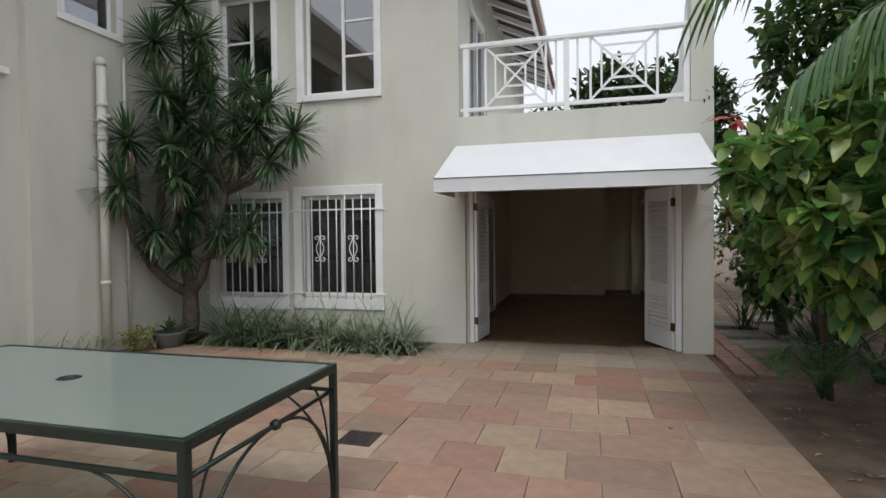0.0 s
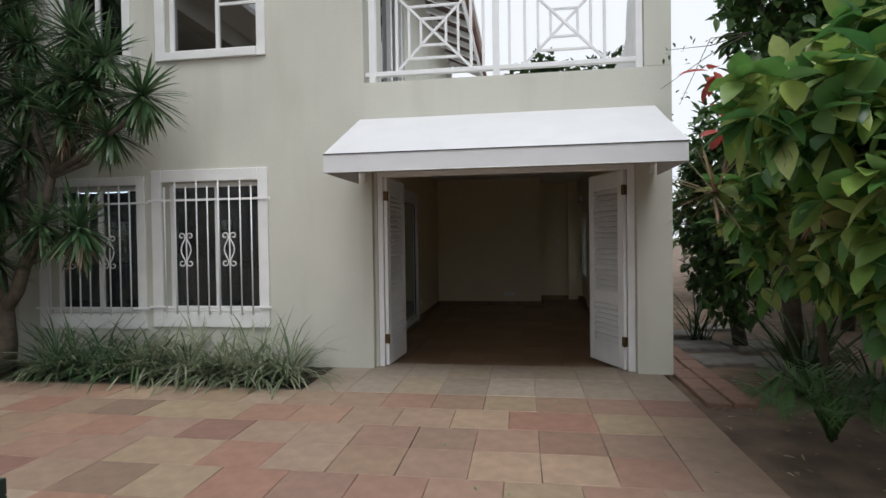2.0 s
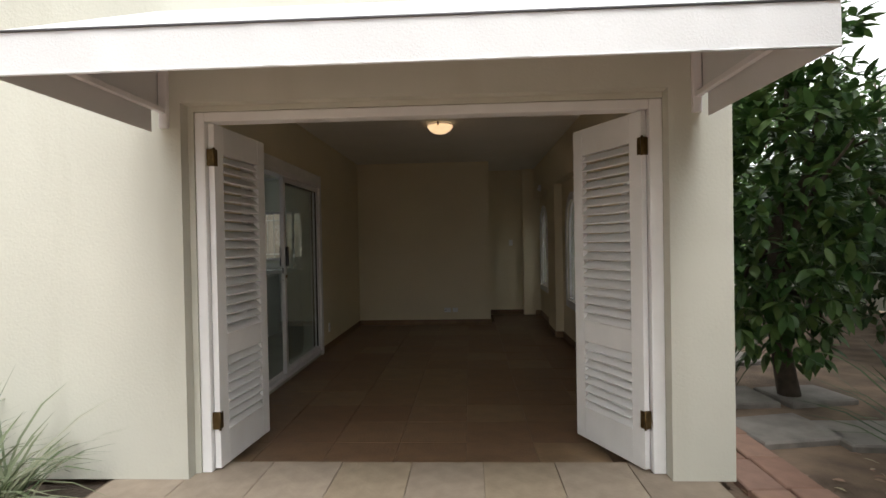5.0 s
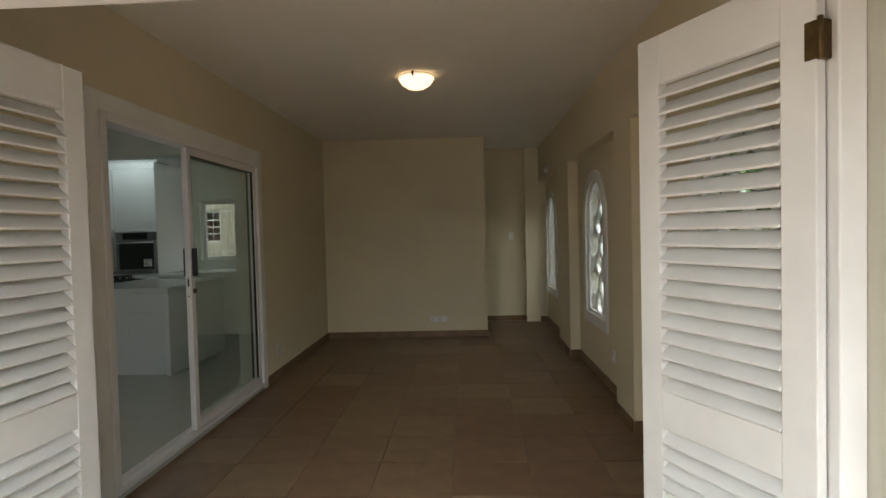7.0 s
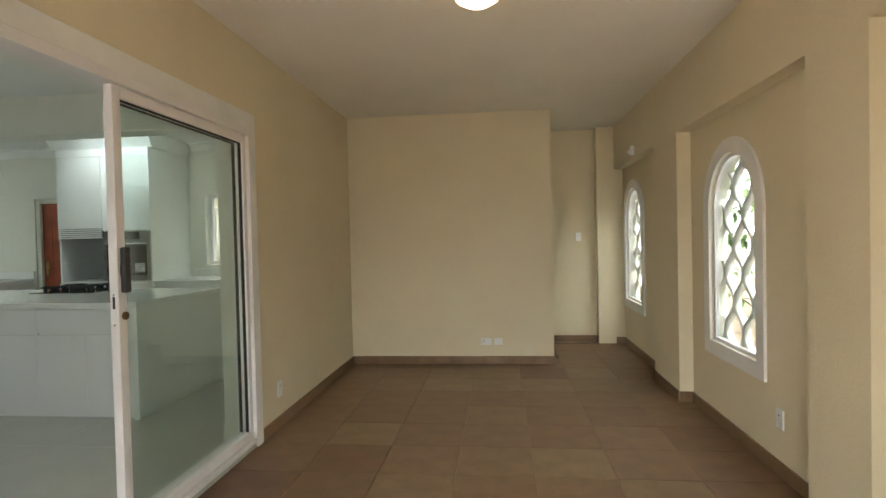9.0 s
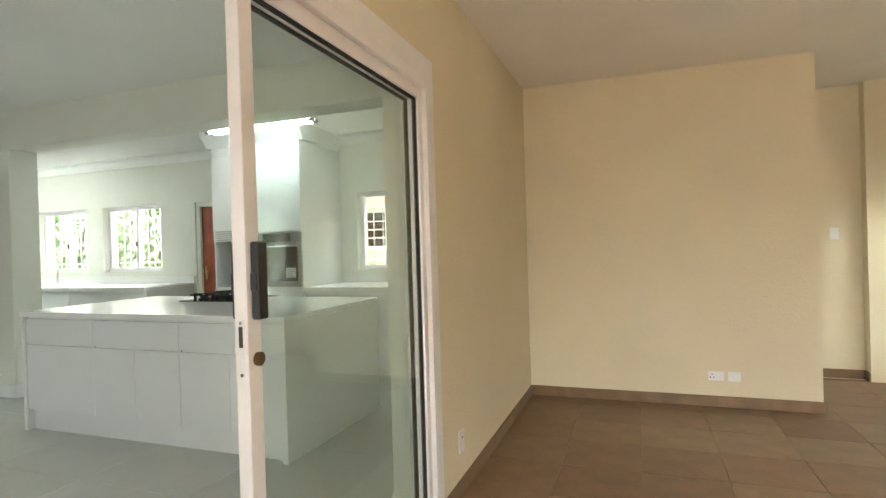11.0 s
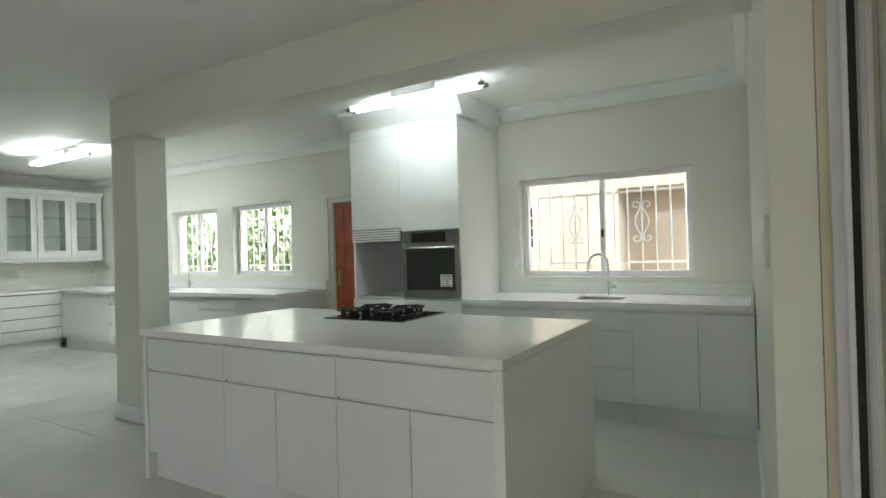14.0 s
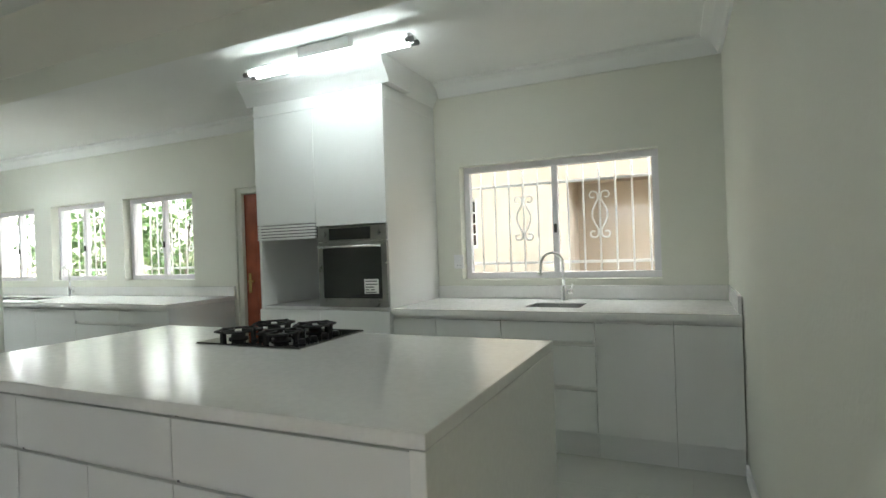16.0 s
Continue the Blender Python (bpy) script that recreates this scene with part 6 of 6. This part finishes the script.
for c, r, n in TREES:
    t = thing("garden_tree", (c[0], c[1], 0), "dense dark green garden tree in shade", "tree", "garden trees")
    trunk_set(t, (c[0] + 0.1, c[1], -0.06), c, r, 6, 0.09)
    bm = B()
    leafy(bm, c, r, n, 0.17, 0.038, 0.0, 0.3)
    # lowest crown takes the shade-darkened leaf, taller ones the lighter green
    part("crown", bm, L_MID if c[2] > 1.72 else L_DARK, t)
for c, r, n in (((0.9, 24.0, 6.4), (2.4, 2.0, 3.0), 900), ((3.6, 25.0, 6.6), (2.6, 2.0, 3.2), 900), ((-2.2, 26.0, 5.2), (2.2, 2.0, 2.6), 700)):
    t = thing("background_tree", (c[0], c[1], 0), "distant leafy tree behind the terrace", "tree", "trees behind the house")
    trunk_set(t, (c[0], c[1], -0.06), c, r, 6, 0.2)
    bm = B()
    leafy(bm, c, r, n, 0.42, 0.10, 0.0, 0.4)
    part("crown", bm, L_DARK, t)
# hedge in front of the boundary wall, its colour darkened like tree shade
bm = B()
for _ in range(1900):
    p = Vector((U(5.6, 6.9), U(1.0, 21.0), U(0.0, 1.0) ** 0.7 * 2.7))
    for _ in range(4):
        broad(bm, p, ball_dir(), U(0.14, 0.24), U(0.03, 0.05), (U(-0.4, 0.4), U(-0.4, 0.4), 1))
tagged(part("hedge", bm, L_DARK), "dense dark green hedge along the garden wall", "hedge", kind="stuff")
# bare twigs before the pier
t = thing("twig", (1.75, 6.6, 2.9), "thin bare twigs with a few small leaves", "branch")
for e in ((1.02, 6.35, 2.68), (1.10, 6.45, 3.05), (1.16, 6.3, 2.52)):
    part("shoot", tube(B(), [(1.9, 6.7, 3.25), (1.5, 6.55, 3.1 + U(-0.1, 0.1)), e], 0.006, 5, 0.002), M_BARK, t)
bm = B()
for _ in range(26):
    broad(bm, (U(1.02, 1.5), U(6.3, 6.6), U(2.5, 3.15)), ball_dir(-0.4), 0.05, 0.012, (0, 0, 1))
part("leaves", bm, L_DARK, t)

# behind the kitchen: neighbour's house, plants, hedge
t = thing("neighbour_house", (-3.5, 16.6, 0), "beige rendered neighbouring house with a porch opening", "house")
bm = B()
wall_run(bm, "x", -7.2, 1.5, 16.4, 16.7, -0.06, 3.1, ((-3.9, -2.2, -0.06, 2.08), (-5.5, -5.08, 1.3, 1.95)))
part("wall", bm, M_NEIGH, t)
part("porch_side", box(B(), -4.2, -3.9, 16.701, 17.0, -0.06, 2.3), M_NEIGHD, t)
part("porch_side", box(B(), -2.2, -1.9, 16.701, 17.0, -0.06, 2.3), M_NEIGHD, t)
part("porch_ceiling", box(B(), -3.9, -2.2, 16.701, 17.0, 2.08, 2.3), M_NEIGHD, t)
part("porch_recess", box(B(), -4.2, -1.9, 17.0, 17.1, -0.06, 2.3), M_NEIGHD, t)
wn_ = part("window", band(B(), -5.5, -5.08, 1.3, 1.95, 0.04, 16.45, 16.5), M_WHITE, t)
part("pane", box(B(), -5.46, -5.12, 16.47, 16.48, 1.34, 1.91), M_OVENGLASS, wn_)
for i in range(3):
    part("louvre", box(B(), -5.46, -5.12, 16.44, 16.465, 1.47 + i * 0.14, 1.49 + i * 0.14), M_WHITE, wn_)
part("roof", prism(B(), [(16.0, 3.05), (16.0, 3.15), (19, 3.6), (19, 3.4)], "x", -7.4, 1.7), M_ROOF, t)
bm = B()
box(bm, -16, -7.21, 17.6, 17.8, -0.06, 2.4)
tagged(part("wall_rear", bm, M_FACADE), "plain garden wall behind the kitchen", "wall", kind="structure")
for x, y, z, n in ((-8.6, 15.5, 1.7, 0), (-7.7, 15.6, 1.9, 0), (-9.3, 15.7, 1.4, 0), (-7.6, 15.4, 1.2, 0), (-8.3, 15.9, 2.2, 0)):
    t = thing("cordyline", (x, y, -0.06), "cordyline with pale striped leaves outside the kitchen", "plant", "plants outside the kitchen")
    part("stem", tube(B(), [(x, y, -0.06), (x + 0.05, y, z * 0.5), (x, y, z)], 0.03, 8, 0.015), M_BARK, t)
    bm = B()
    rosette(bm, (x, y, z), 60, 0.42, 0.016, 0.2, 0.9)
    part("leaf_head", bm, L_PALE, t)
for c, r, n in (((-10.6, 16.6, 1.6), (1.3, 0.8, 1.5), 420), ((-12.6, 16.6, 1.8), (1.3, 0.8, 1.6), 420), ((-8.4, 16.9, 2.0), (1.2, 0.6, 1.7), 420), ((-14.6, 16.8, 1.9), (1.3, 0.8, 1.7), 300)):
    t = thing("garden_shrub", (c[0], c[1], 0), "dense green shrub behind the kitchen windows", "shrub", "shrubs behind the kitchen")
    trunk_set(t, (c[0], c[1], -0.06), c, r, 4, 0.06)
    bm = B()
    leafy(bm, c, r, n, 0.16, 0.04, 0.0, 0.4)
    part("foliage", bm, L_MID, t)

# ---- paving and floor pieces ----
def slab_mesh(name, w, d, h, material, wob=0.004, cham=0.006):
    """A stone with a chamfered, slightly uneven outline, centred, its top at z = 0."""
    bm = B()
    c = [(sx * w / 2 + U(-wob, wob), sy * d / 2 + U(-wob, wob)) for sx, sy in ((-1, -1), (1, -1), (1, 1), (-1, 1))]
    lv = [[bm.verts.new((x * k, y * k2, z)) for x, y in c] for k, k2, z in ((1, 1, -h), (1, 1, -cham), (1 - 2 * cham / w, 1 - 2 * cham / d, 0))]
    bm.faces.new(lv[2])
    for a, b in zip(lv, lv[1:]):
        for i in range(4):
            bm.faces.new((a[i], a[(i + 1) % 4], b[(i + 1) % 4], b[i]))
    me = bpy.data.meshes.new(name)
    bm.to_mesh(me)
    bm.free()
    me.materials.append(material)
    return me


def lay(name, me, parent, x, y, z, rz=0.0):
    ob = new(name, me)
    ob.parent = parent
    ob.matrix_basis = pose(x, y, z, U(-0.25, 0.25), U(-0.25, 0.25), rz)
    return ob


PX, PY = 0.43, 0.42
WIDTHS = (0.43, 0.43, 0.43, 0.43, 0.43, 0.43, 0.645)
stones = {w: [slab_mesh("paving_stone", w - 0.003, PY - 0.003, 0.045, M_TILE1, 0.003, 0.003) for _ in range(4)] for w in sorted(set(WIDTHS))}
joined = B()
for r in range(22):
    y = 6.105 - PY * (r + 0.5)
    right = 1.19
    while right > XL + 0.6:
        w = rnd.choice(WIDTHS)
        x = right - w / 2
        right -= w
        if w in stones and x > -4.6 and r < 16:
            lay("paving_stone", rnd.choice(stones[w]), patio, x, y, U(-0.002, 0.001), 180 * rnd.randrange(2))
        else:
            z = U(-0.002, 0.001)
            box(joined, x - w / 2 + 0.002, x + w / 2 - 0.002, y - PY / 2 + 0.002, y + PY / 2 - 0.002, -0.045, z)
tagged(part("far_paving", joined, M_TILES, patio), kind="stuff")
aprons = [slab_mesh("apron_stone", PX - 0.003, 0.57, 0.045, M_APRON, 0.002, 0.003) for _ in range(4)]
for c in range(8):
    x = 1.19 - PX * (c + 0.5)
    for r in range(2):
        lay("apron_stone", aprons[rnd.randrange(4)], patio, x, 6.105 + 0.573 * (r + 0.5), U(-0.001, 0.001))
hall_stones = [slab_mesh("floor_stone", 0.457, 0.428, 0.03, M_HTILE, 0.0005, 0.002) for _ in range(4)]
for c in range(7):
    for r in range(17):
        x, y = HX0 + 0.2295 + 0.459 * c, FY + FT + 0.215 + 0.43 * r
        if y < HEND + 0.1 and not (y > HB + 0.16 and x < 0.1):
            lay("floor_stone", hall_stones[rnd.randrange(4)], hall_floor, x, y, HF, 180 * rnd.randrange(2))
ktiles = [slab_mesh("floor_tile", 0.8 - 0.003, 0.8 - 0.003, 0.02, M_KTILE, 0.0, 0.0015)]
for c in range(12):
    for r in range(8):
        x, y = KX0 + 0.4 + 0.8 * c, FY + FT + 0.4 + 0.8 * r
        ob = lay("floor_tile", ktiles[0], kitchen_floor, x, y, 0.0)
        ob.matrix_basis = pose(x, y, 0)
box_ = B()
box(box_, KX0 + 9.6, HX0 - 0.004, FY + FT, KB, -0.02, -0.0005)
part("floor_edge_tile", box_, M_KTILE, kitchen_floor)
pavers = [slab_mesh("paver", 0.20, 0.40, 0.05, M_BRICK, 0.006, 0.008) for _ in range(3)]
path = tagged(new("garden_path"), "clay paver edging beside the house corner", "path", kind="structure")
for i in range(9):
    for j in range(2):
        lay("paver", pavers[rnd.randrange(3)], path, 1.42 + 0.215 * j + U(-0.01, 0.01), 6.32 + 0.41 * i + 0.02 * j, -0.015, U(-1.5, 1.5))
slabs = [slab_mesh("stepping_stone", 0.62, 0.52, 0.06, M_SLAB, 0.03, 0.012) for _ in range(3)]
for x, y, rz in ((2.02, 7.9, 8), (2.62, 7.78, -4), (2.05, 8.7, 3), (2.7, 8.75, 10), (2.1, 9.6, -6), (2.75, 10.2, 5)):
    ob = new("stepping_stone", slabs[rnd.randrange(3)])
    ob.matrix_basis = pose(x, y, -0.012, 0, 0, rz)
    tagged(ob, "rough grey stepping stone in the soil", "stepping stone", "stepping stones")
bm = B()
for _ in range(220):
    x, y = U(1.3, 2.6), U(2.5, 7.5)
    broad(bm, (x, y, -0.055 + U(0, 0.012)), (U(-1, 1), U(-1, 1), 0.1), U(0.03, 0.09), U(0.006, 0.016), (U(-0.2, 0.2), U(-0.2, 0.2), 1))
tagged(part("leaf_litter", bm, L_BROM), "dry fallen leaves on the soil", "leaves", kind="stuff")
bm = B()
for _ in range(9):
    x, y = U(-1.6, 1.1), U(3.4, 6.0)
    broad(bm, (x, y, 0.006), (U(-1, 1), U(-1, 1), 0.05), U(0.025, 0.05), U(0.008, 0.014), (U(-0.2, 0.2), U(-0.2, 0.2), 1))
tagged(part("fallen_petals", bm, L_PALE), "few pale fallen leaves on the paving", "leaves", kind="stuff")
